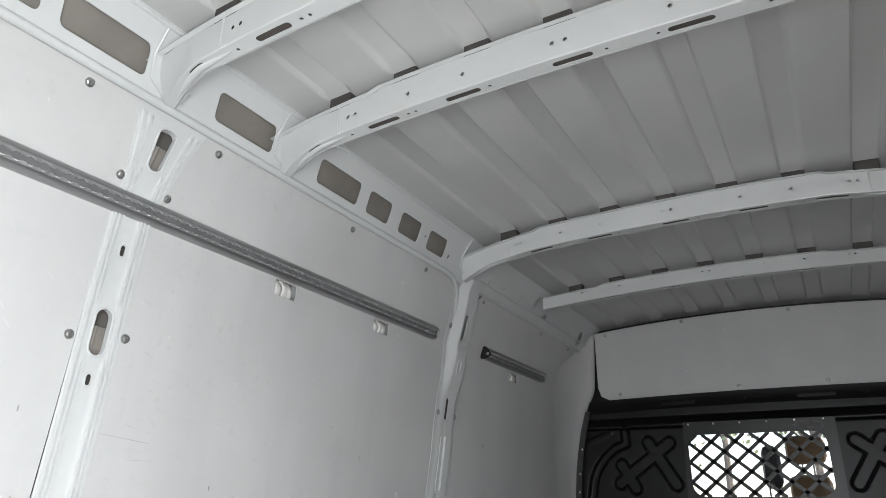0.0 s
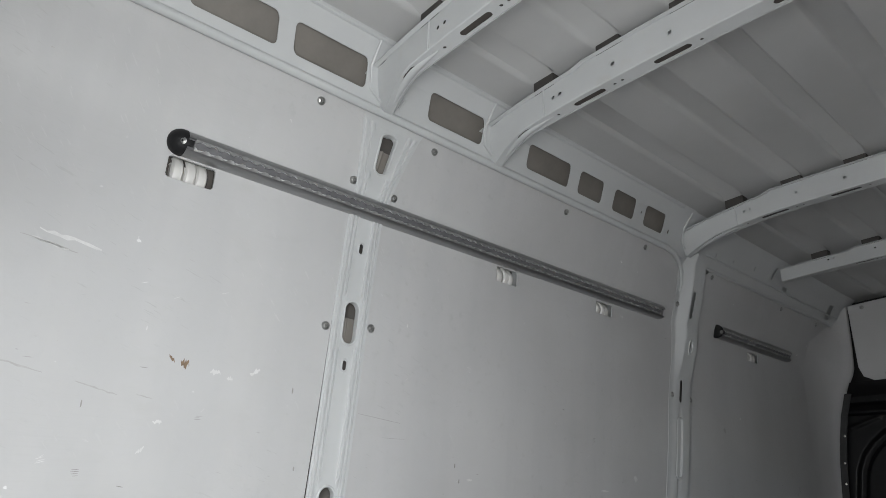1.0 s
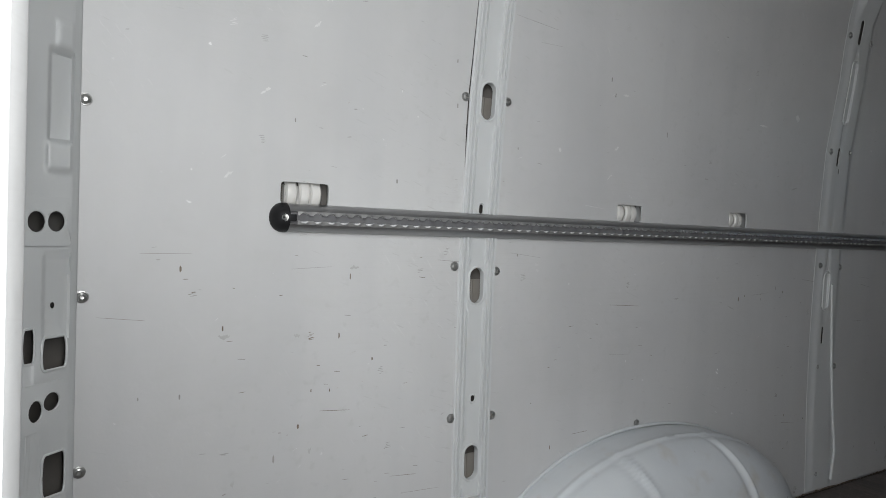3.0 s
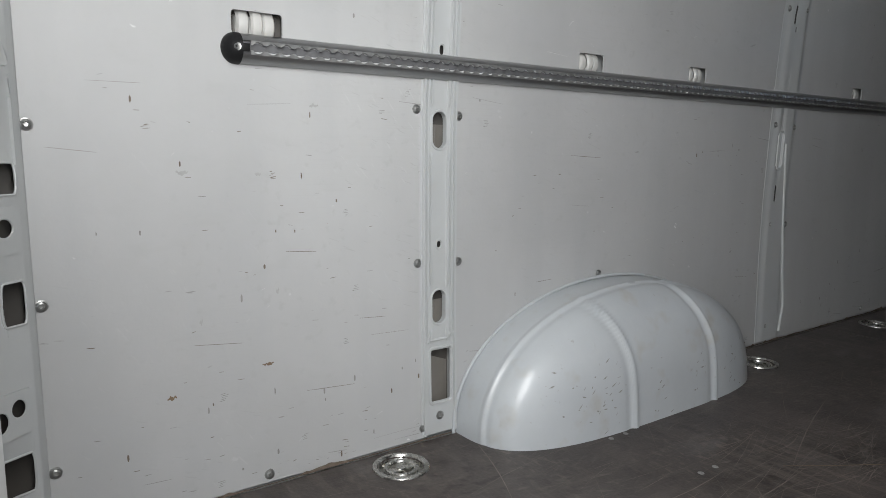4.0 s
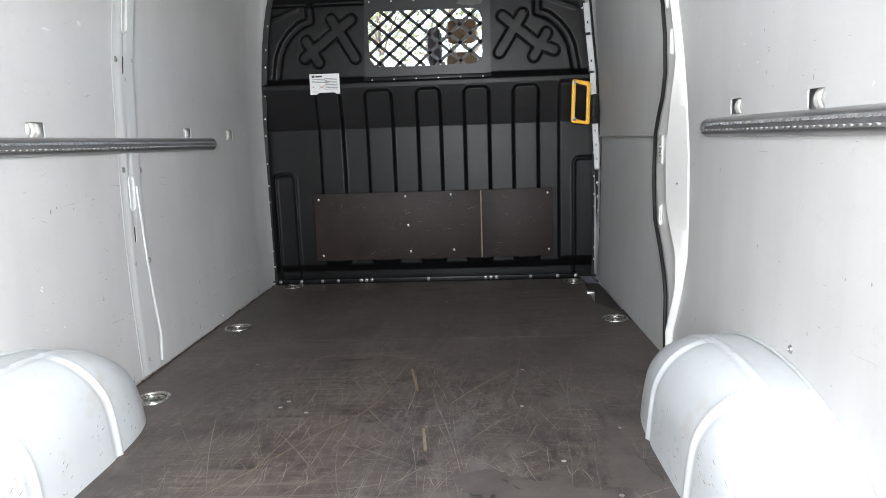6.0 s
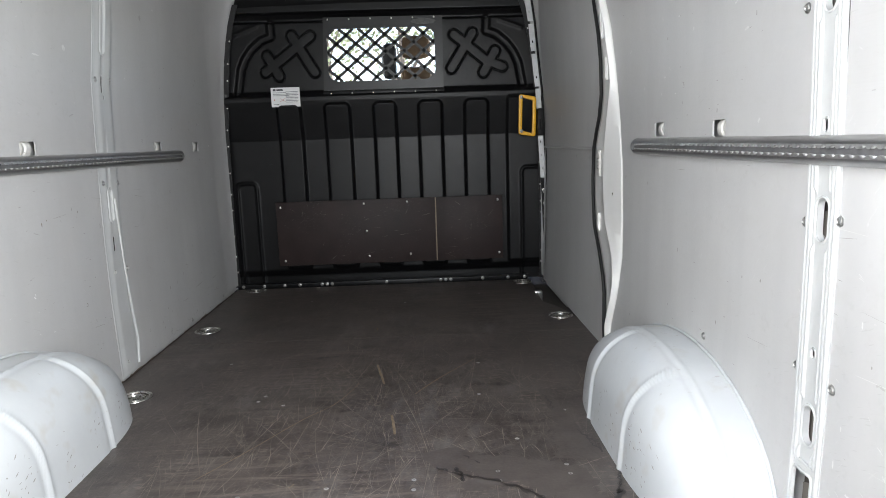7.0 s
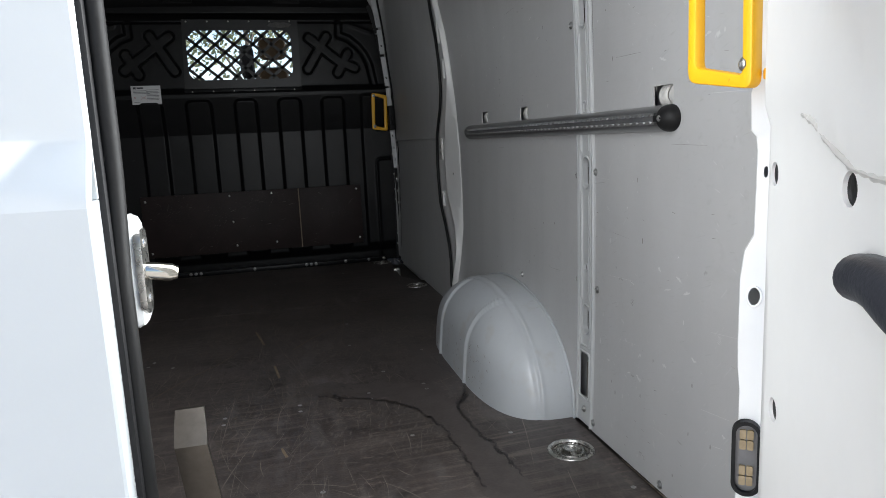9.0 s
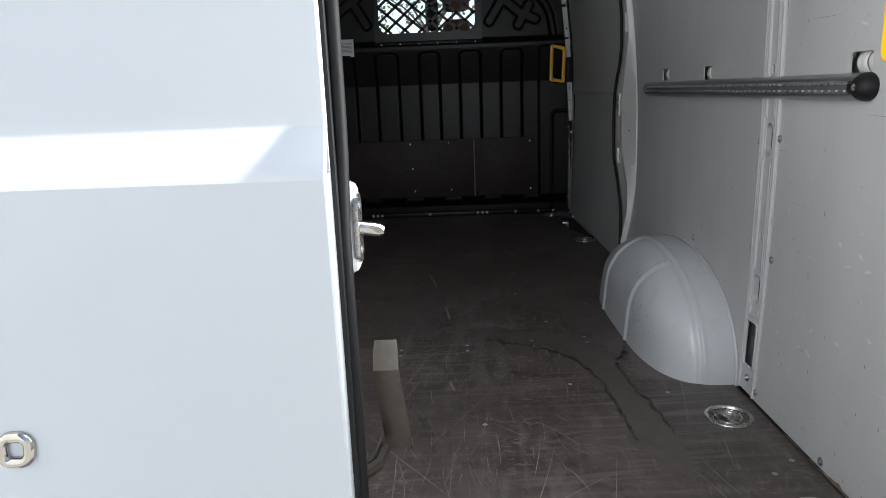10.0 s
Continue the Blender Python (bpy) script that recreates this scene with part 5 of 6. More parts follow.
EDGE_Z, EDGE_X = [0.9, 1.27, 1.45, 1.575, 1.64, 1.70, 1.80, 2.06], [.885, .866, .838, .806, .775, .742, .733, .722]
# edge flanges with their rivets
for side, mat_, parts_ in ((-1, M_BLACK, 12), (1, M_GRILLE, 15)):
    f = part("edge_flange", sheet([(0, .02), (.026, .02), (.026, 1.60), (0, 1.60)], [], lambda u, v, w: (side * (min(wx(v), float(np.interp(v, [0, .9] + EDGE_Z[1:], [.91, .897] + EDGE_X[1:]))) - 0.002 - u) + (0.012 if side > 0 else 0), 3.645 + u * 0.5 + w, v), 0.003, cv=CUTS_Z), mat_, bulkhead)
    for i in range(parts_):
        z = 0.08 + i * 1.45 / parts_ + (0.03 if i % 3 == 0 else 0)
        stud(f, (side * (min(wx(z), float(np.interp(z, [0, .9] + EDGE_Z[1:], [.91, .897] + EDGE_X[1:]))) - 0.020) + (0.012 if side > 0 else 0), 3.654, z), (0, -1, 0))
# pale corner pieces between the bulkhead and the side walls
for side in (-1, 1):
    bm = bmesh.new()
    prev = None
    for i in range(60):
        z = 0.03 + 1.99 * i / 59
        long = (0.30 if side < 0 else 0.07) * min(max((1.96 - z) / .14, .12), 1)
        e = float(np.interp(z, EDGE_Z, EDGE_X)) + (0.012 if side > 0 else 0)
        row = [bm.verts.new((side * (e - 0.003), 3.668, z))]
        for k in range(11):
            u = k / 10
            row.append(bm.verts.new((side * (e + (max(wx(z), e) + .003 - e) * (1 - (1 - u) ** 2)), 3.652 - long * u ** 1.3, z)))
        if prev:
            for k in range(11):
                bm.faces.new((prev[k], prev[k + 1], row[k + 1], row[k]))
        prev = row
    part("corner_piece", bm, M_PANEL, bulkhead, "pale lining curving in to the bulkhead", smooth=70)
SX = lambda z: float(np.interp(z, [0, .2, .55, .9, 1.1, 1.26, 1.45, 1.67], [.930, .921, .908, .889, .880, .862, .845, .813]))
for lo, hi, m_ in ((.02, .60, M_RUBBER), (.605, 1.10, M_STRIP), (1.112, 1.29, M_STRIP), (1.305, 1.45, M_STRIP), (1.465, 1.64, M_STRIP)):
    strip = part("edge_strip", sheet([(-.013, lo), (.013, lo), (.013, hi), (-.013, hi)], [rr(0, lo + .05 + .075 * k, .007, .014, .003, 2) for k in range(int((hi - lo - .05) / .075))],
                 lambda u, v, w: (SX(v) + u, 3.618 - u * .5 + w, v), .003, cv=CUTS_Z), m_, bulkhead, "galvanised edge strip with slots" if m_ is M_STRIP else "black edge strip with pale fasteners")
    if m_ is M_RUBBER:
        for k in range(7):
            stud(strip, (SX(.08 + .075 * k), 3.616, .08 + .075 * k), (0, -1, 0), BOLT, "bolt")
bm = bmesh.new()
sweep(bm, [(SX(z) + .021, 3.606, z) for z in [.02 + .06 * i for i in range(28)]], .006)
part("edge_seal", bm, M_RUBBER, bulkhead, "black rubber edge seal")
# foot channel with rivets
bm = block(bmesh.new(), (-.89, 3.672, 0.0), (.82, 3.70, 0.028), 0.004)
foot = part("foot_channel", bm, M_BLACK, bulkhead)
for x in (-.86, -.74, -.62, -.53, -.40, -.37, -.34, -.02, .30, .33, .36, .55, .70, .80):
    stud(foot, (x, 3.671, 0.017), (0, -1, 0), BOLT, "bolt")

# kick board
kick = thing("kick_board", "dark brown plywood kick board screwed to the bulkhead", "board", at=(0, 3.66, .137))
for a, b in ((-.636, .2825), (.2855, .672)):
    part("board", block(bmesh.new(), (a, 3.655, .137), (b, 3.668, .508), 0.0015), M_PLY, kick)
bm = block(bmesh.new(), (.2805, 3.654, .138), (.2875, 3.664, .507))
part("seam", bm, M_GOUGE, kick, "pale raw plywood edge")
for x, z in ((-.61, .478), (-.13, .485), (.12, .488), (.645, .483), (-.12, .325), (-.60, .165), (-.11, .178), (.13, .182), (.65, .172)):
    s = stud(kick, (0, 0, 0), (0, -1, 0), RIVET, "screw")
    s.matrix_local = Matrix.Translation((x, -.005, z - .137)) @ Vector((0, -1, 0)).to_track_quat("Z", "Y").to_matrix().to_4x4() @ Matrix.Scale(1.3, 4)
for x in (-.5, -.2, .1, .4, .6):
    part("spacer", block(bmesh.new(), (x - .02, 3.666, .2), (x + .02, 3.692, .45)), M_BLACK, kick)

bm = bmesh.new()
rnd = random.Random(77)
for i in range(48):
    x, z, ang, ln, wd = rnd.uniform(-.60, .64), rnd.uniform(.15, .49), radians(rnd.gauss(10, 35)), rnd.uniform(.01, .07), rnd.choice((.0003, .0004, .0007))
    d, o = Vector((math.cos(ang), 0, math.sin(ang))) * ln / 2, Vector((-math.sin(ang), 0, math.cos(ang))) * wd
    c = Vector((x, 3.6535, z))
    if .15 < z - abs(d.z) and z + abs(d.z) < .5 and abs(x - .28) > .04:
        bm.faces.new([bm.verts.new(p) for p in (c - d, c - o, c + d, c + o)])
tagged(part("board_scratches", bm, M_HAIR), "fine pale scratches on the kick board", "scratches", kind="stuff")

# information label
sticker = thing("information_label", "white paper label with small print on the bulkhead", "label", at=(-.53, 3.655, 1.097))
part("paper", block(bmesh.new(), (-.612, 3.6335, 1.044), (-.452, 3.6345, 1.150)), M_PAPER, sticker, smooth=0)
for k, (a, b, z, h, m_) in enumerate([(-.600, -.585, 1.137, .012, M_INK), (-.580, -.545, 1.137, .009, M_INK)] + [(-.600, -.53 + .01 * (i % 3), 1.122 - .008 * i, .0022, M_INK) for i in range(3)] + [(-.53, -.462 - .004 * (i % 2), 1.126 - .008 * i, .0022, M_INK) for i in range(8)] + [(-.600, -.57, 1.058, .002, M_INK), (-.597, -.592, 1.083, .006, M_RED)]):
    part("print_bar", block(bmesh.new(), (a, 3.6325, z - h / 2), (b, 3.6335, z + h / 2)), m_, sticker, smooth=0)
for s in (-1, 1):
    bm = bmesh.new()
    sweep(bm, [(-.548 - .015 * s, 3.6332, 1.073), (-.548 + .015 * s, 3.6332, 1.091)], 0.0028, n=6, flat=0.3)
    part("print_bar", bm, M_RED, sticker)
part("backing", block(bmesh.new(), (-.60, 3.634, 1.05), (-.46, 3.70, 1.14)), M_BLACK, sticker)


def grab_handle(corners, thick, bar, group, to_world, label):
    """A yellow frame handle from four rounded corners in its own plane."""
    (ax, az), (bx, bz), (cx, cz), (dx, dz) = corners
    t = thing("grab_handle", label, "grab handle", group, at=to_world(ax, 0, az))
    cxm, czm = (ax + bx + cx + dx) / 4, (az + bz + cz + dz) / 4

    def ring(scale_w):
        out = []
        cs = [(ax, az), (bx, bz), (cx, cz), (dx, dz)]
        for i in range(4):
            p, q, r_ = Vector(cs[i - 1]), Vector(cs[i]), Vector(cs[(i + 1) % 4])
            ctr = Vector((cxm, czm))
            def inn(v):
                d = ctr - v
                return v + Vector((math.copysign(scale_w, d.x), math.copysign(scale_w, d.y)))
            p, q, r_ = inn(p), inn(q), inn(r_)
            rad = 0.016 if scale_w < bar * .5 else 0.008
            a, b = q + (p - q).normalized() * rad, q + (r_ - q).normalized() * rad
            for k in range(5):
                u = k / 4
                out.append((a * (1 - u) ** 2 + q * 2 * u * (1 - u) + b * u ** 2)[:])
        return out
    bm = sheet(ring(0.0), [ring(bar)], lambda u, v, w: to_world(u, w, v), thick)
    bmesh.ops.recalc_face_normals(bm, faces=bm.faces)
    es = [e for e in bm.edges if len(e.link_faces) == 2 and e.calc_face_angle(0) > 1.0]
    bmesh.ops.bevel(bm, geom=es, offset=0.0035, segments=2, affect="EDGES", profile=0.5)
    part("frame", bm, M_YELLOW, t)
    return t


h1 = grab_handle([(.765, .850), (.862, .835), (.868, 1.055), (.772, 1.073)], 0.022, 0.020, "grab handles", lambda u, w, v: (u, 3.60 + w, v), "yellow steel grab handle on the bulkhead edge")
for x, z in ((.785, 1.055), (.783, .868)):
    s = stud(h1, (x, 3.599, z), (0, -1, 0), BOLT, "bolt")
    s.matrix_local = Matrix.Translation((x - .765, -.001, z - .85)) @ Vector((0, -1, 0)).to_track_quat("Z", "Y").to_matrix().to_4x4()
part("bracket", block(bmesh.new(), (.79, 3.62, .84), (.86, 3.70, .862), 0.003), M_BLACK, h1)
part("bracket", block(bmesh.new(), (.79, 3.62, 1.04), (.86, 3.70, 1.06), 0.003), M_BLACK, h1)

# door latch block on the bulkhead edge
latch = thing("latch", "black door latch at the bulkhead edge", "latch", at=(.90, 3.62, .92))
part("body", block(bmesh.new(), (.868, 3.56, .84), (.905, 3.62, .99), 0.008), M_RUBBER, latch)
part("lever", block(bmesh.new(), (.862, 3.53, .87), (.885, 3.57, .93), 0.006), M_RUBBER, latch)

# ---- cab beyond the barred window ----
cab = tagged(new("cab"), "dark driver's cab with windscreen beyond the bulkhead", "cab", kind="structure")
bm = bmesh.new()
block(bm, (-.97, 3.78, -.05), (-.93, 5.2, .75))
block(bm, (.93, 3.78, -.05), (.97, 5.2, .75))
block(bm, (-.97, 3.78, 1.45), (-.93, 4.7, 2.0))
block(bm, (.93, 3.78, 1.45), (.97, 4.7, 2.0))
block(bm, (-.97, 3.78, 1.95), (.97, 4.7, 2.0))
block(bm, (-.97, 5.1, -.05), (.97, 5.2, .78))
part("cab_shell", bm, M_SEAT, cab)
part("dashboard", block(bmesh.new(), (-.93, 4.75, .4), (.93, 5.2, .80), 0.05), M_BLACK, cab)
for x, hw, z0, z1, bw, bz, cloth, words in ((.035, .045, 1.215, 1.435, .05, 1.17, M_SEAT, "dark cloth cab seat with narrow headrest"), (.20, .092, 1.335, 1.475, .095, 1.285, M_TAN, "brown cab seat with broad headrest")):
    seat = thing("cab_seat", words, "seat", "cab seats", at=(x, 4.1, 0))
    part("backrest", block(bmesh.new(), (x - bw, 4.0, .1), (x + bw, 4.14, bz), 0.04), cloth, seat)
    part("headrest", block(bmesh.new(), (x - hw, 4.03, z0), (x + hw, 4.12, z1), 0.04), cloth, seat)
    for s in (-.025, .025):
        bm = bmesh.new()
        sweep(bm, [(x + s, 4.07, bz - .02), (x + s, 4.07, z0 + .03)], 0.006)
        part("headrest_post", bm, M_STEEL, seat)
    part("cushion", block(bmesh.new(), (x - bw, 4.0, -.04), (x + bw, 4.5, .14), 0.04), cloth, seat)


def tree(x, y, h, seed):
    r = random.Random(seed)
    t = thing("tree", "leafy green tree at the yard edge", "tree", "yard trees", at=(x, y, -.62))
    bm = bmesh.new()
    sweep(bm, [(x, y, -.62), (x + .1, y, h * .35), (x - .1, y + .1, h * .7)], [.22, .16, .06])
    tips = []
    for i in range(7):
        a, z = r.uniform(0, 6.28), h * r.uniform(.3, .6)
        tip = (x + math.cos(a) * h * .28, y + math.sin(a) * h * .28, z + h * .22)
        sweep(bm, [(x, y, z), ((x + tip[0]) / 2, (y + tip[1]) / 2, z + h * .14), tip], [.09, .05, .02])
        tips.append(tip)
    part("trunk", bm, M_BARK, t)
    bm = bmesh.new()
    for i in range(1300):
        c = Vector(r.choice(tips)) + Vector([r.gauss(0, h * .11) for _ in range(3)])
        n = Vector([r.gauss(0, 1) for _ in range(3)]).normalized()
        u = n.orthogonal().normalized() * .17
        w = n.cross(u)
        bm.faces.new([bm.verts.new(c + u), bm.verts.new(c + w * .6), bm.verts.new(c - u), bm.verts.new(c - w * .6)])
    part("crown", bm, M_LEAF, t, smooth=0)


for k, (x, y, h) in enumerate(((-10, 44, 13.5), (-5.2, 41, 12.8), (-.8, 40, 12.6), (3.8, 40, 12.9), (8.5, 42, 13))):
    tree(x, y, h, 40 + k)

# ---- sliding door zone of the right wall ----
SEALP = [(2.20, .01), (2.222, .12), (2.235, .24), (2.262, .30), (2.318, .385), (2.40, .48), (2.425, .60), (2.43, .66), (2.42, .78), (2.385, .84), (2.34, .90), (2.312, .98), (2.318, 1.10), (2.33, 1.2), (2.375, 1.33), (2.40, 1.45), (2.42, 1.6), (2.42, 1.8), (2.40, ZT)]
part("door_liner", sheet([(2.19, 0.0), (3.66, 0.0), (3.66, .770), (2.41, .770)] + [(y - .012, z) for y, z in SEALP[::-1] if .02 < z < .77], [rr(y, .74, .008, .014, .003, 2) for y in (2.62, 2.86, 3.1, 3.34)], on_wall(1, -0.012), 0.004, cv=CUTS_Z), M_PANEL, right, "grey lower liner of the sliding door")
part("door_liner", sheet([(2.405, .782), (3.66, .782), (3.66, ZT)] + [(y - .012, z) for y, z in SEALP[::-1] if z > .79], [], on_wall(1, -0.002), 0.004, cv=CUTS_Z), M_PANEL, right, "grey upper liner of the sliding door")
bm = bmesh.new()
sweep(bm, [(wx(.776) + 0.004, y, .776) for y in (2.46, 2.9, 3.3, 3.66)], 0.006)
part("liner_ledge", bm, M_PANEL, right)
bm = bmesh.new()
sweep(bm, [(wx(z) - 0.018, y + .006, z) for y, z in SEALP], 0.0068)
part("door_seal", bm, M_RUBBER, right, "black rubber door seal")
# white door pillar between the lining and the seal
PIL_Z = [.006, .135, .25, .40, .53, .72, .89, 1.0, 1.07, 1.215, 1.35, 1.5, 1.7, ZT]
PIL_IN = [2.21, 2.195, 2.14, 2.088, 2.088, 2.103, 2.14, 2.175, 2.20, 2.235, 2.31, 2.33, 2.335, 2.32]
PIL_FOLD = [2.19, 2.165, 2.130, 2.145, 2.255, 2.283, 2.235, 2.195, 2.196, 2.235, 2.32, 2.355, 2.365, 2.345]
ysl, zsl = [p[0] for p in SEALP], [p[1] for p in SEALP]
bm = bmesh.new()
prev = None
for i in range(121):
    z = .006 + (ZT - .006) * i / 120
    a, f_, b = float(np.interp(z, PIL_Z, PIL_IN)), float(np.interp(z, PIL_Z, PIL_FOLD)), float(np.interp(z, zsl, ysl))
    f_ = min(max(f_, a + .012), b - .012)
    row = []
    for y, deep in ((a - .012, -.001), (a, .001), (a + .003, .0035), ((a + f_) / 2, .013), (f_ - .005, .0205), (f_, .0215), (f_ + .004, .0195), ((f_ + b) / 2, .011), (b - .004, .007), (b + .004, .007)):
        row.append(bm.verts.new((wx(z) - deep, y, z)))
    if prev:
        for k in range(len(row) - 1):
            bm.faces.new((prev[k], prev[k + 1], row[k + 1], row[k]))
    prev = row
pil = part("door_pillar", bm, M_FRAME, right, "white painted sliding door pillar", smooth=30)
for y, z, h in ((2.30, 1.24, .12), (2.262, 1.07, .08), (2.352, .50, .07)):
    bm = bmesh.new()
    sweep(bm, [(wx(c) - .0135, a, c) for a, c in rr(y, z, .020, h, .009, 4)], 0.0028, n=6, closed=True)
    part("embossed_rim", bm, M_FRAME, pil)
clip_ = part("pillar_clip", block(bmesh.new(), (wx(.72) - .018, 2.345, .675), (wx(.72) - .008, 2.385, .775), 0.004), M_WHITE, pil)
for z in (.710, .735):
    stud(clip_, (wx(z) - .018, 2.362, z), (-1, 0, 0), BOLT, "bolt")
stud(pil, (wx(.62) - .012, 2.175, .62), (-1, 0, 0), RIVET, "rivet")
# step well behind the floor notch
bm = block(bmesh.new(), (.80, 3.11, -.30), (.95, 3.70, -.29))
part("step_well", bm, M_RUBBER, right, "dark sliding door step well")
part("step_bracket", block(bmesh.new(), (.80, 3.30, -.06), (.84, 3.34, .01), 0.004), M_BOLT, right)


# ---- rear pillars ----
def oval(cx, cy, w, h, n=16):
    return [(cx + w / 2 * math.cos(math.tau * i / n), cy + h / 2 * math.sin(math.tau * i / n)) for i in range(n)]


def rear_pillar(side, y_in, holes, parent, pads=()):
    """Folded rear post: a return face, an inner face with openings, a rounded rear lip."""
    y_out, xi, xo = 0.0, 0.890, 0.790
    def at(u, v, w):
        # u runs from the lining (0) to the rear edge (1)
        base = wx(v) - 0.908
        wave = 0.010 * math.sin(v * 9.0) + 0.006 * math.sin(v * 23)
        soft = lambda a: min(max(a, 0), 1) ** 2 * (3 - 2 * min(max(a, 0), 1))
        kk = (u - .35) / .65
        flat = .0
        if side < 0:
            box = lambda v0, v1, k0, k1, e, f: soft(min(v - v0, v1 - v) / e) * soft(min(kk - k0, k1 - kk) / f)
            # a deep field between two rounded ledges, then the raised pad round the twin holes
            flat += .013 * box(.894, 1.034, -.30, .275, .010, .035)
            flat -= .008 * box(1.026, 1.078, -.30, .22, .016, .06) + .010 * box(.846, .902, -.30, .30, .015, .06)
            flat -= .0035 * box(.742, .806, -.30, .40, .014, .05)
            flat += .006 * box(.60, .735, -.30, .30, .012, .04) - .004 * box(.542, .606, -.30, .40, .012, .05)
        # pressed fields round the openings
        for lo, hi in ((.08, .20), (.36, .46), (.72, .84), (1.16, 1.28), (1.40, 1.5)):
            wave += 0.008 * min(max(min(v - lo, hi - v) / .03, 0), 1)
        if u < 0.35:
            k = u / 0.35
            return (side * (wx(v) - 0.004 + (xi - 0.904 + (base - wx(v) + 0.908)) * k + w), y_in + 0.004 - 0.010 * k, v)
        k = (u - 0.35) / 0.65
        return (side * (xi + base + (xo - xi) * k + w + flat + wave * math.sin(math.pi * k)), y_in - 0.006 + (y_out - y_in + 0.006) * k, v)
    paint = M_BODY
    p = part("rear_pillar", sheet([(0, -.02), (1, -.02), (1, 1.99), (0, 1.99)], holes, at, 0.003, cu=[.1, .2, .3, .35, .37, .39, .42, .45, .47, .485, .495, .505, .515, .525, .535, .545, .56, .58, .60, .62, .65, .7, .75, .8, .9], cv=sorted(set([.05 * i for i in range(0, 40)] + [.842 + .004 * i for i in range(18)] + [1.020 + .004 * i for i in range(16)] + [.738 + .005 * i for i in range(15)] + [.538 + .006 * i for i in range(13)] + [.72, .726, .732]))), paint, parent)
    for h_ in pads:
        cut = [o for o in holes if abs(o[0][1] - h_[0][1]) < .09 and len(o) == 16 and min(v for u, v in h_) < min(v for u, v in o) and max(v for u, v in o) < max(v for u, v in h_)]
        part("pressed_pad", sheet(h_, cut, lambda u, v, w: at(u, v, w - .0035), .0030), paint, p)
    for h_ in holes:
        if max(v for u, v in h_) - min(v for u, v in h_) > .028:
            b2 = bmesh.new()
            sweep(b2, [at(u, v, -.0012) for u, v in h_], .0020, n=6, closed=True)
            part("rolled_rim", b2, paint, p)
    bm = bmesh.new()
    sweep(bm, [(side * (xo + 0.004 + wx(z) - .908), y_out - .002, z) for z in [-.02 + .067 * i for i in range(31)]], 0.008)
    part("lip", bm, paint, p)
    bm = bmesh.new()
    zs_ = [-.02 + .1 * i for i in range(21)]
    prev = None
    for z in zs_:
        row = [bm.verts.new((side * (xo + wx(z) - .908), y_out, z)), bm.verts.new((side * (wx(z) + .06), y_out + .0, z))]
        if prev:
            bm.faces.new((prev[0], prev[1], row[1], row[0]))
        prev = row
    part("rear_face", bm, paint, p)
    return p


for side, parent in ((-1, left), (1, right)):
    # dark sheet painting the shade seen through the pillar's holes
    part("pillar_shade", sheet([(0.004, -.05), (0.20, -.05), (0.20, 2.0), (0.004, 2.0)], [], on_wall(side, -0.030), 0.003, cv=CUTS_Z), M_DARK, parent)
L_PADS = [rr(.52, .779, .36, .072, .03, 5), rr(.53, .511, .32, .068, .03, 5), rr(.53, .240, .32, .068, .03, 5)]
rear_pillar(-1, 0.132, [rr(.505, 1.215, .26, .080, .03), rr(.72, .90, .08, .11, .02), oval(.455, .779, .13, .034), oval(.585, .778, .13, .034), rr(.45, .585, .17, .046, .018), rr(.62, .60, .08, .05, .016), oval(.465, .515, .12, .030), oval(.57, .507, .10, .034), rr(.44, .403, .16, .066, .02), oval(.47, .655, .03, .010, 8), oval(.47, .247, .11, .030), oval(.59, .234, .11, .034), rr(.50, .142, .22, .062, .02), rr(.50, 1.45, .24, .08, .02), rr(.5, 1.70, .24, .09, .02), rr(.63, .31, .06, .08, .02)], left, L_PADS)


FL = Vector((.78, -.62, 0))           # across the door flange of the right rear pillar, inside to outside
FN = Vector((-.62, -.78, 0))          # out of the flange


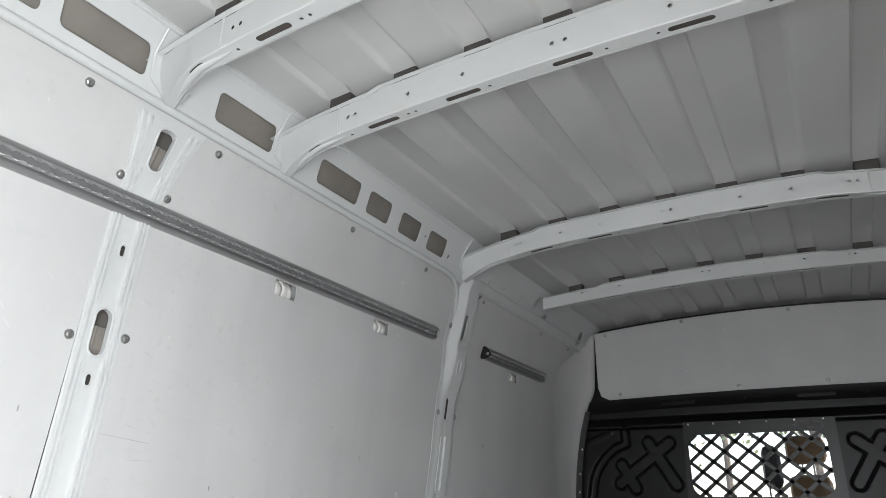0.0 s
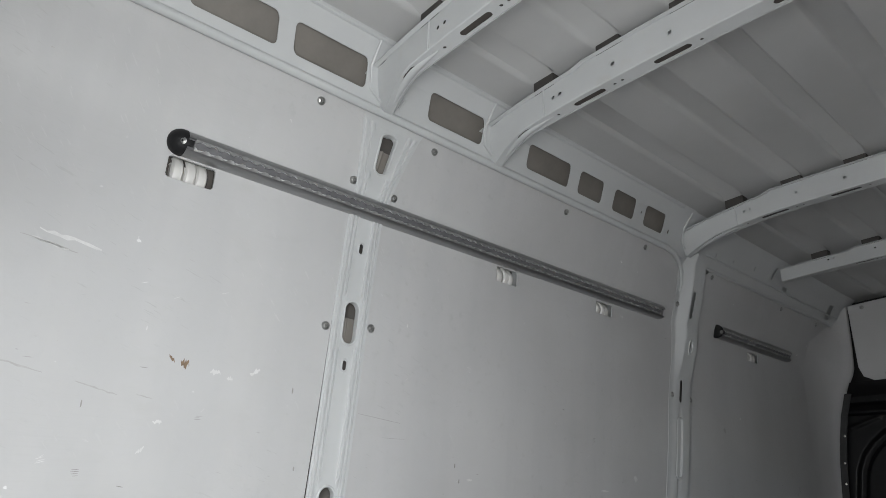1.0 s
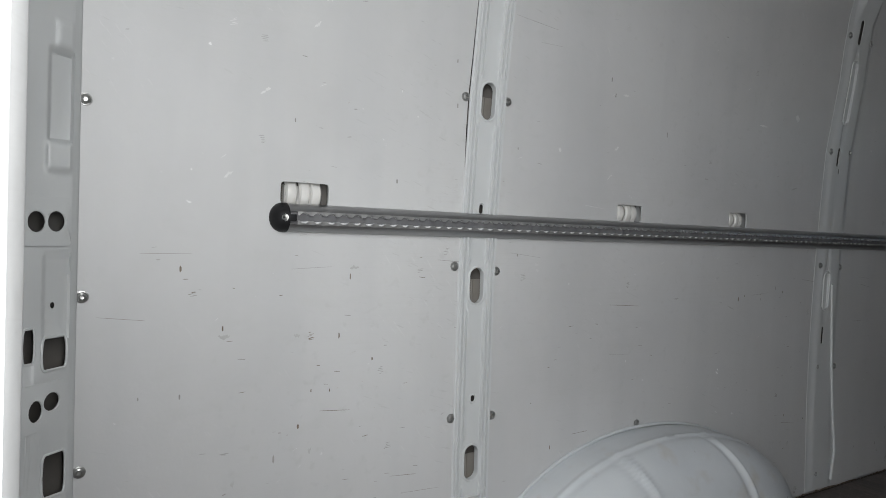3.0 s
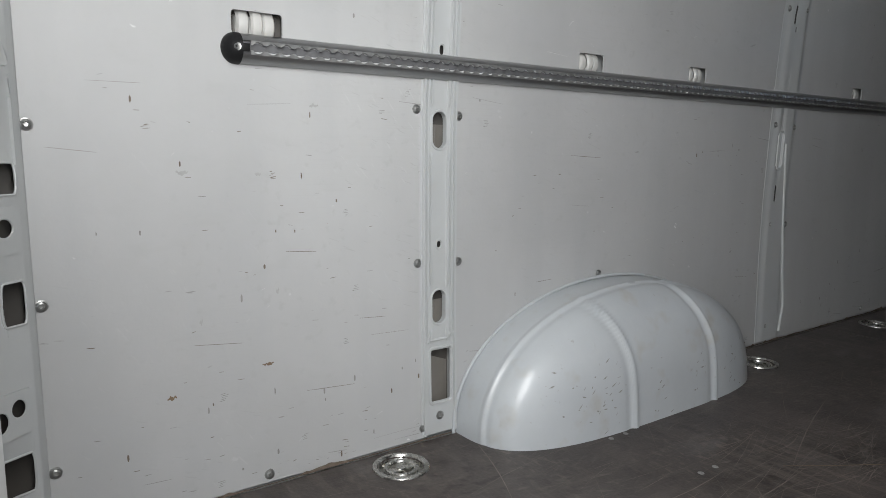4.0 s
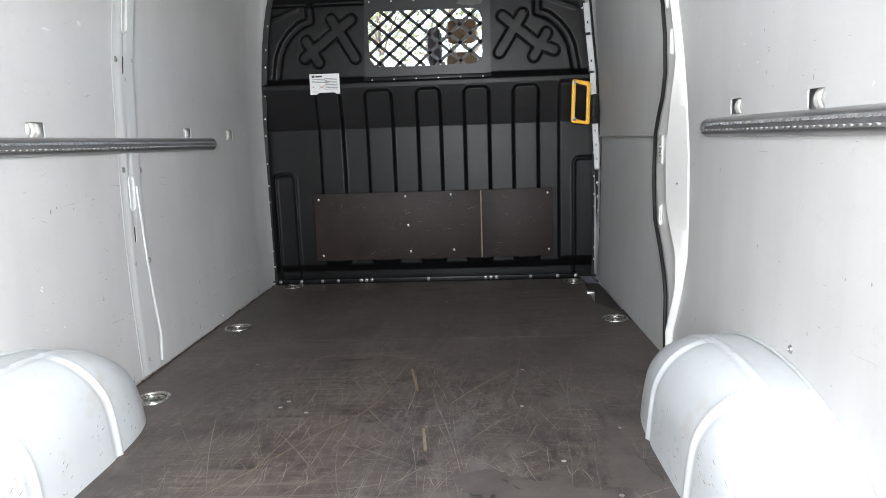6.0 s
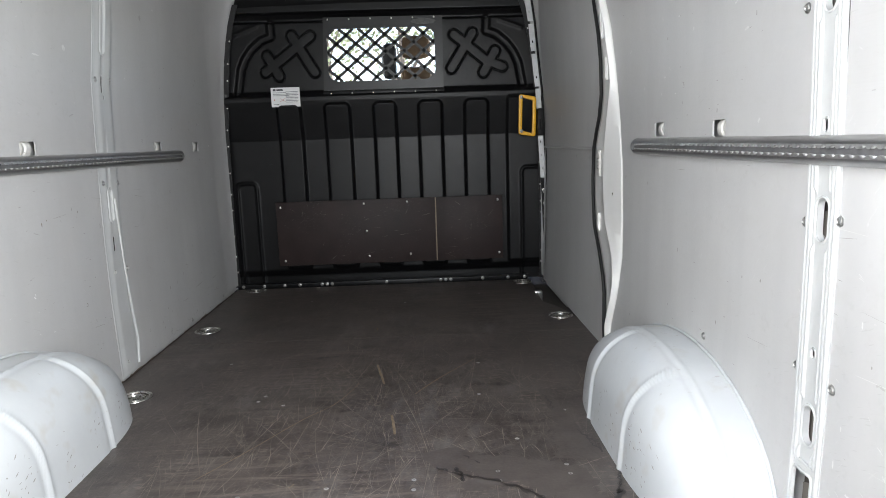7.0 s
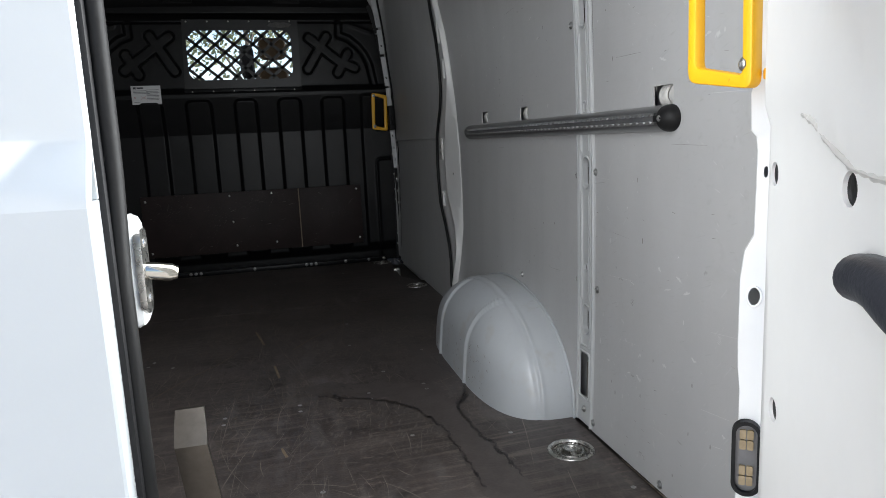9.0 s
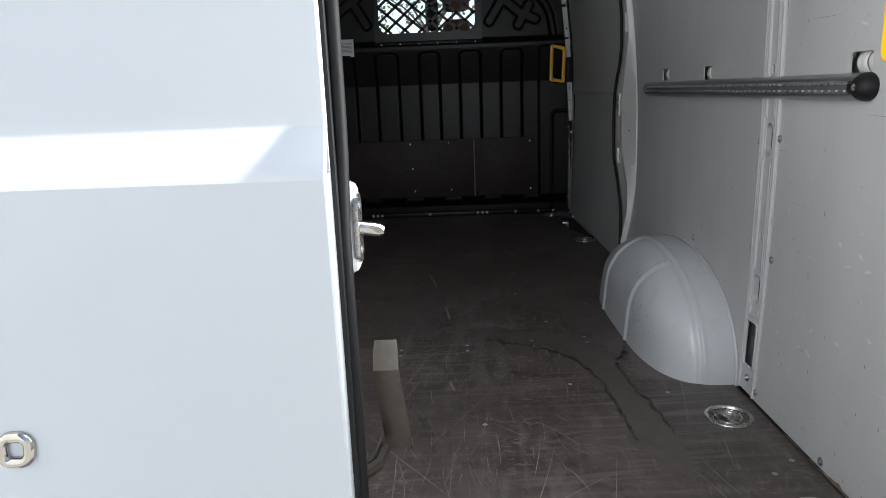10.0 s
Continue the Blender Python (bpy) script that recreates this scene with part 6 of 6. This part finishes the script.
def right_rear_pillar():
    """The right rear post: a return behind the lining, then a stepped flange that faces the open door."""
    zk = [-.1, .43, .46, .50, .58, .615, .635, .74, .757, .765, .81, .83, 2.0]
    sk = [0, 0, -.003, -.004, -.004, 0, .010, .011, .009, .003, .002, .008, .008]
    hk = [0, 0, .001, .004, .004, .003, 0, 0, .001, .005, .005, 0, 0]

    def at(u, v, w):
        lean = wx(min(v, 1.9)) - .908
        low = Vector((.720 + lean, .092, v))
        edge = low + FL * float(np.interp(v, zk, sk)) + FN * float(np.interp(v, zk, hk))
        out_ = low + FL * .037
        pts = [Vector((wx(v) - .004, .170, v)), edge + Vector((.016, .012, 0)), edge + Vector((.004, .004, 0)), edge + FL * .0015 + FN * .0015, out_ + FN * .0010, out_ + FL * .004 - FN * .002, out_ + Vector((.07, .012, 0))]
        k = min(int(np.searchsorted(UK, u, side="right")) - 1, len(UK) - 2)
        t = (u - UK[k]) / (UK[k + 1] - UK[k])
        return pts[k].lerp(pts[k + 1], t) - FN * w
    UK = [0, .24, .30, .34, .86, .90, 1.0001]
    cuts = [.12] + UK[1:-1] + [.40, .46, .52, .58, .64, .70, .76, .82]
    cv = sorted(set([.05 * i for i in range(0, 40)] + zk[1:-1] + [.445, .48, .52, .56, .60, .625, .75, .761, .79]))
    holes = [oval(.560, .557, .22, .0255, 20), oval(.545, .714, .11, .0145, 12), rr(.6, 1.25, .3, .08, .03)]
    p = part("rear_pillar", sheet([(0, -.02), (1, -.02), (1, 1.99), (0, 1.99)], holes, at, .003, cu=cuts, cv=cv), M_FRAME, right, smooth=50)
    for h_ in holes[:1]:
        b2 = bmesh.new()
        sweep(b2, [at(u, v, -.0005) for u, v in h_], .0016, n=6, closed=True)
        part("rolled_rim", b2, M_FRAME, p)
    for u, z in ((.508, .738), (.400, .688), (.490, .645)):
        s = stud(p, at(u, z, -.0006), FN, RIVET, "rivet")
        s.matrix_local = s.matrix_local @ Matrix.Scale(.75, 4)
    return p


right_rear_pillar()
# black strip standing for the dark gap between pillar and door
part("gap_shade", sheet([(-.02, -.10), (.02, -.10), (.02, 1.97), (-.02, 1.97)], [], lambda u, v, w: Vector((.720 + wx(min(v, 1.9)) - .908, .092, v)) + FL * (.060 + u) - FN * (.012 + w), .004, cv=CUTS_Z), M_RUBBER, right, "black strip for the shaded gap beside the door hinge")

lamp = thing("step_lamp", "black oblong step lamp with pale LED lenses", "lamp", at=(.735, .08, .34))
ctr = Vector((.720, .092, .340)) + FL * .0125 + FN * .004


def on_lamp(u, v, w):
    return ctr + FL * u + FN * w + Vector((0, 0, v))


b = sheet(rr(0, 0, .036, .104, .018, 8), [rr(0, 0, .026, .094, .013, 8)], lambda u, v, w: on_lamp(u, v, .009 - w), .012)
part("housing", b, M_RUBBER, lamp)
part("recess", sheet(rr(0, 0, .027, .095, .0135, 8), [], lambda u, v, w: on_lamp(u, v, .003 - w), .005), M_BED, lamp, "dark inner plate of the lamp")
for z in (.026, -.024):
    for u in (-.0045, .0045):
        for dz in (-.0072, .0072):
            part("lens", sheet(rr(u, z + dz, .0078, .0128, .0016, 2), [], lambda a, b, w: on_lamp(a, b, .0065 - w), .004), M_LED, lamp)
hr = grab_handle([(0.048, .812), (0.178, .830), (0.181, 1.12), (0.054, 1.10)], 0.016, 0.018, "grab handles", lambda u, w, v: (.692 + w + (u - .05) * .03, u, v), "yellow steel grab handle beside the rear door")
s = stud(hr, (0, 0, 0), (-1, 0, 0), BOLT, "bolt")
s.matrix_local = Matrix.Translation((0.002, .016, .030)) @ Vector((-1, 0, 0)).to_track_quat("Z", "Y").to_matrix().to_4x4() @ Matrix.Scale(.85, 4)
part("bracket", block(bmesh.new(), (.708, .034, .822), (.75, .050, .836), .003), M_YELLOW, hr)
part("bracket", block(bmesh.new(), (.708, .040, 1.09), (.75, .056, 1.104), .003), M_YELLOW, hr)

# rear header over the doors
bm = block(bmesh.new(), (-.80, -.02, 1.97), (.80, .10, 2.15), 0.01)
tagged(part("rear_header", bm, M_BODY), "white steel header over the rear doors", "header", kind="structure")

# ---- closed left rear door ----
door_l = tagged(new("door_left"), "closed white rear door with black edge seal", "door", kind="structure")
CREASE = 0.780


def skin_y(z):
    """The outer skin: a recessed upper field, a bright sloping ledge and the lower field."""
    if z > CREASE + 0.004:
        return -0.027 - 0.003 * (z - CREASE)
    if z > CREASE - 0.045:
        return -0.027 - 0.024 * (CREASE + 0.004 - z) / 0.049
    return -0.051 + 0.007 * min((CREASE - 0.045 - z) / 0.8, 1)


bm = bmesh.new()
zz = sorted(set([-.12 + .05 * i for i in range(43)] + [CREASE + .02, CREASE + .006, CREASE + .003, CREASE - .002, CREASE - .01, CREASE - .02, CREASE - .03, CREASE - .04, CREASE - .05, CREASE - .06]))
prev = None
for z in zz:
    row = [bm.verts.new((x, skin_y(z) + o, z)) for x, o in ((-.80, 0), (-.4, 0), (.0095, 0), (.0120, .0015), (.0128, .004))]
    if prev:
        for k in range(len(row) - 1):
            bm.faces.new((prev[k], prev[k + 1], row[k + 1], row[k]))
    prev = row
part("outer_skin", bm, M_SKIN, door_l, "glossy white door skin", smooth=25)
bm = block(bmesh.new(), (-.80, .018, -.12), (.010, .026, 1.97), 0.002)
part("inner_panel", bm, M_BODY, door_l)
bm = block(bmesh.new(), (-.004, -.018, -.12), (.017, .012, 1.97), 0.003)
part("edge", bm, M_RUBBER, door_l)
bm = block(bmesh.new(), (-.02, -.0425, -.12), (.0118, -.0185, .735), .001)
block(bm, (-.02, -.0225, .735), (.0118, -.0185, 1.97), .001)
part("hem", bm, M_SKIN, door_l)
bm = bmesh.new()
SEAL_X = lambda z: float(np.interp(z, [.30, .66, .76, .82], [.0172, .0172, .0210, .0212]))
sweep(bm, [(SEAL_X(z), -.002, z) for z in [-.12 + .03 * i for i in range(70)]], 0.0088, n=14)
part("edge_seal", bm, M_SEAL, door_l, "dark grey rubber seal along the door edge")
bm = bmesh.new()
sweep(bm, [(SEAL_X(z) + .001, .009, z) for z in [-.12 + .03 * i for i in range(70)]], 0.0055, n=8)
part("edge_return", bm, M_RUBBER, door_l)
part("inner_frame", block(bmesh.new(), (-.075, .024, -.10), (-.003, .073, 1.95), .016), M_PANEL, door_l)
part("plug", sheet(rr(0, 0, .012, .024, .006, 5), [], lambda u, v, w: (-.014 + u * .9, .0675 - u * .5 + w, .672 + v), .003), M_RUBBER, door_l)
# striker
st = part("striker", sheet(rr(0, 0, .032, .080, .012, 4), [rr(0, .026, .010, .010, .005), rr(0, -.026, .010, .010, .005)], lambda u, v, w: (.026 + w, .036 + u, .663 + v), .006), M_STEEL, door_l, "bare metal striker plate with chrome pin")
bm = bmesh.new()
sweep(bm, [(.028, .036, .663), (.052, .039, .659), (.058, .040, .658)], [.0085, .0085, .006], n=12)
part("pin", bm, M_CHROME, st)
for dz in (.026, -.026):
    stud(st, (.031, .036, .663 + dz), (1, 0, 0), RIVET, "bolt")
bm = bmesh.new()
block(bm, (.012, .020, .610), (.030, .058, .716), .010)
part("striker_mount", bm, M_BODY, door_l)
# inside release lever
lev = part("release_lever", sheet([(-.0185, -.092), (.0185, -.092), (.0175, -.02), (.0165, .052), (.0150, .066), (-.0150, .066), (-.0165, .052), (-.0175, -.02)], [],
                                  lambda u, v, w: (.0425 + u - (v - .066) * .075, .088 + (max(v - .036, 0) * 1.1 if v > .036 else (.036 - v) * .22) + w, .425 + v), .006, cv=[-.06, -.03, 0, .02, .033, .036, .039, .046, .054]), M_LEVER, door_l, "worn bare metal release lever", smooth=25)
bm = bmesh.new()
sweep(bm, [(.012, .03, .345), (.030, .06, .342), (.036, .095, .345)], .009)
part("lever_pivot", bm, M_LEVER, door_l)
# chrome badge ring: a plain rounded shape
bm = bmesh.new()
sweep(bm, [(u, skin_y(.435) - .002, v) for u, v in rr(-.360, .439, .031, .031, .011, 6, lean=.12)], .0068, n=10, closed=True)
part("badge_ring", bm, M_CHROME, door_l, "chrome badge shape on the door skin")

# ---- right rear door, swung open ----
door_r = tagged(new("door_right"), "white rear door swung open, inner side showing", "door", kind="structure")
D0 = Vector((.655, -.024, 0))
DU = Vector((-.447, -.894, 0))           # from the hinge to the free edge
DN = Vector((-.894, .447, 0))            # out of the inner face


def on_door(u, v, w):
    return D0 + DU * u + DN * w + Vector((0, 0, v))


def bulge(u, v):
    """The inner panel's relief: a low edge flange, the field, and the raised upper field with its curved border."""
    low = float(np.interp(u, [0, .176, .224, .279, .355, .7], [.779, .779, .759, .741, .737, .737]))
    high = float(np.interp(u, [0, .22, .233, .264, .306, .358, .7], [1.9, .93, .868, .83, .799, .779, .76]))
    base = float(np.interp(u, [-.02, .042, .056, .7], [-.009, -.007, .009, .009]))
    return base + 0.007 * min(max((v - low) / .012, 0), 1) * min(max((u - .03) / .03, 0), 1) + 0.016 * min(max((v - high) / .10, 0), 1)


cuv = [-.008, .010, .03, .042, .047, .051, .056, .07, .10, .13, .16, .19, .22, .26, .30, .4, .5, .6]
cvv = [.1 * i for i in range(0, 7)] + [.66, .69, .71, .73, .75, .77, .79, .81, .83, .86, .9, 1.0, 1.2, 1.5, 1.8]
inner = part("inner_panel", sheet([(-.017, -.10), (.66, -.10), (.66, 1.95), (-.017, 1.95)], [oval(.077, .725, .026, .023), oval(.269, .7265, .028, .0245, 20), oval(.100, .500, .026, .023), rr(.30, .30, .05, .05, .02)], lambda u, v, w: on_door(u, v, bulge(u, v) - w), .004, cu=cuv, cv=cvv), M_FRAME, door_r, smooth=60)
bm = bmesh.new()
seam = [(.060, .777), (.10, .779), (.150, .779), (.170, .778), (.185, .774), (.205, .767), (.224, .759), (.25, .749), (.279, .741), (.32, .737), (.355, .737), (.42, .737), (.52, .737), (.64, .737)]
line = []
for a, b in zip(seam, seam[1:]):
    line += [(a[0] + (b[0] - a[0]) * k / 8, a[1] + (b[1] - a[1]) * k / 8) for k in range(8)]
sweep(bm, [on_door(u, v, bulge(u, v) + .0006) for u, v in line], [(.0012 if u < .165 else .0032) + .0016 * noise.noise(Vector((u * 160, 3, 1))) for u, v in line], n=6)
part("sealer_bead", bm, M_WHITE, door_r, "lumpy pale seam sealer bead")
bm = bmesh.new()
block(bm, (-.012, -.10, -.075), (.66, 1.95, -.020))
for v in bm.verts:
    v.co = on_door(v.co.x, v.co.y, v.co.z)
part("outer_skin", bm, M_SKIN, door_r)
# added strip that keeps the sun from shining through the hinge gap
bm = bmesh.new()
block(bm, (-.030, -.10, -.070), (-.013, 1.95, -.012), .004)
for v in bm.verts:
    v.co = on_door(v.co.x, v.co.y, v.co.z)
part("hinge_sun_block", bm, M_RUBBER, door_r, "black strip added to block sun at the hinge gap")
for u, v, w_, h_ in ((.269, .7265, .027, .0235), (.077, .725, .025, .022), (.100, .500, .025, .022)):
    part("plug", sheet(oval(u, v, w_, h_, 18), [], lambda a, b, w: on_door(a, b, .006 - w), .003), M_RUBBER, door_r)
bm = bmesh.new()
path = [on_door(.3025, .674, .0140), on_door(.305, .674, .0138), on_door(.320, .676, .012), on_door(.342, .676, .011), on_door(.366, .672, .010), on_door(.390, .667, .008), on_door(.414, .661, .006), on_door(.436, .654, .003), on_door(.448, .650, .000)]
sweep(bm, path, [.0140, .0152, .0158, .0170, .0185, .0195, .0195, .0180, .0130], n=20)
pull = part("pull_handle", bm, M_PULL, door_r, "black plastic door pull")
part("end_disc", sheet(oval(0, 0, .013, .013), [], lambda u, v, w: on_door(.3015 + u * .5, .674 + v, .0138 + u * .2 + w), .002), M_GRILLE, pull)
part("grip_screw", sheet(oval(.352, .693, .009, .009), [], lambda u, v, w: on_door(u, v, .006 - w), .006), M_STEEL, pull)
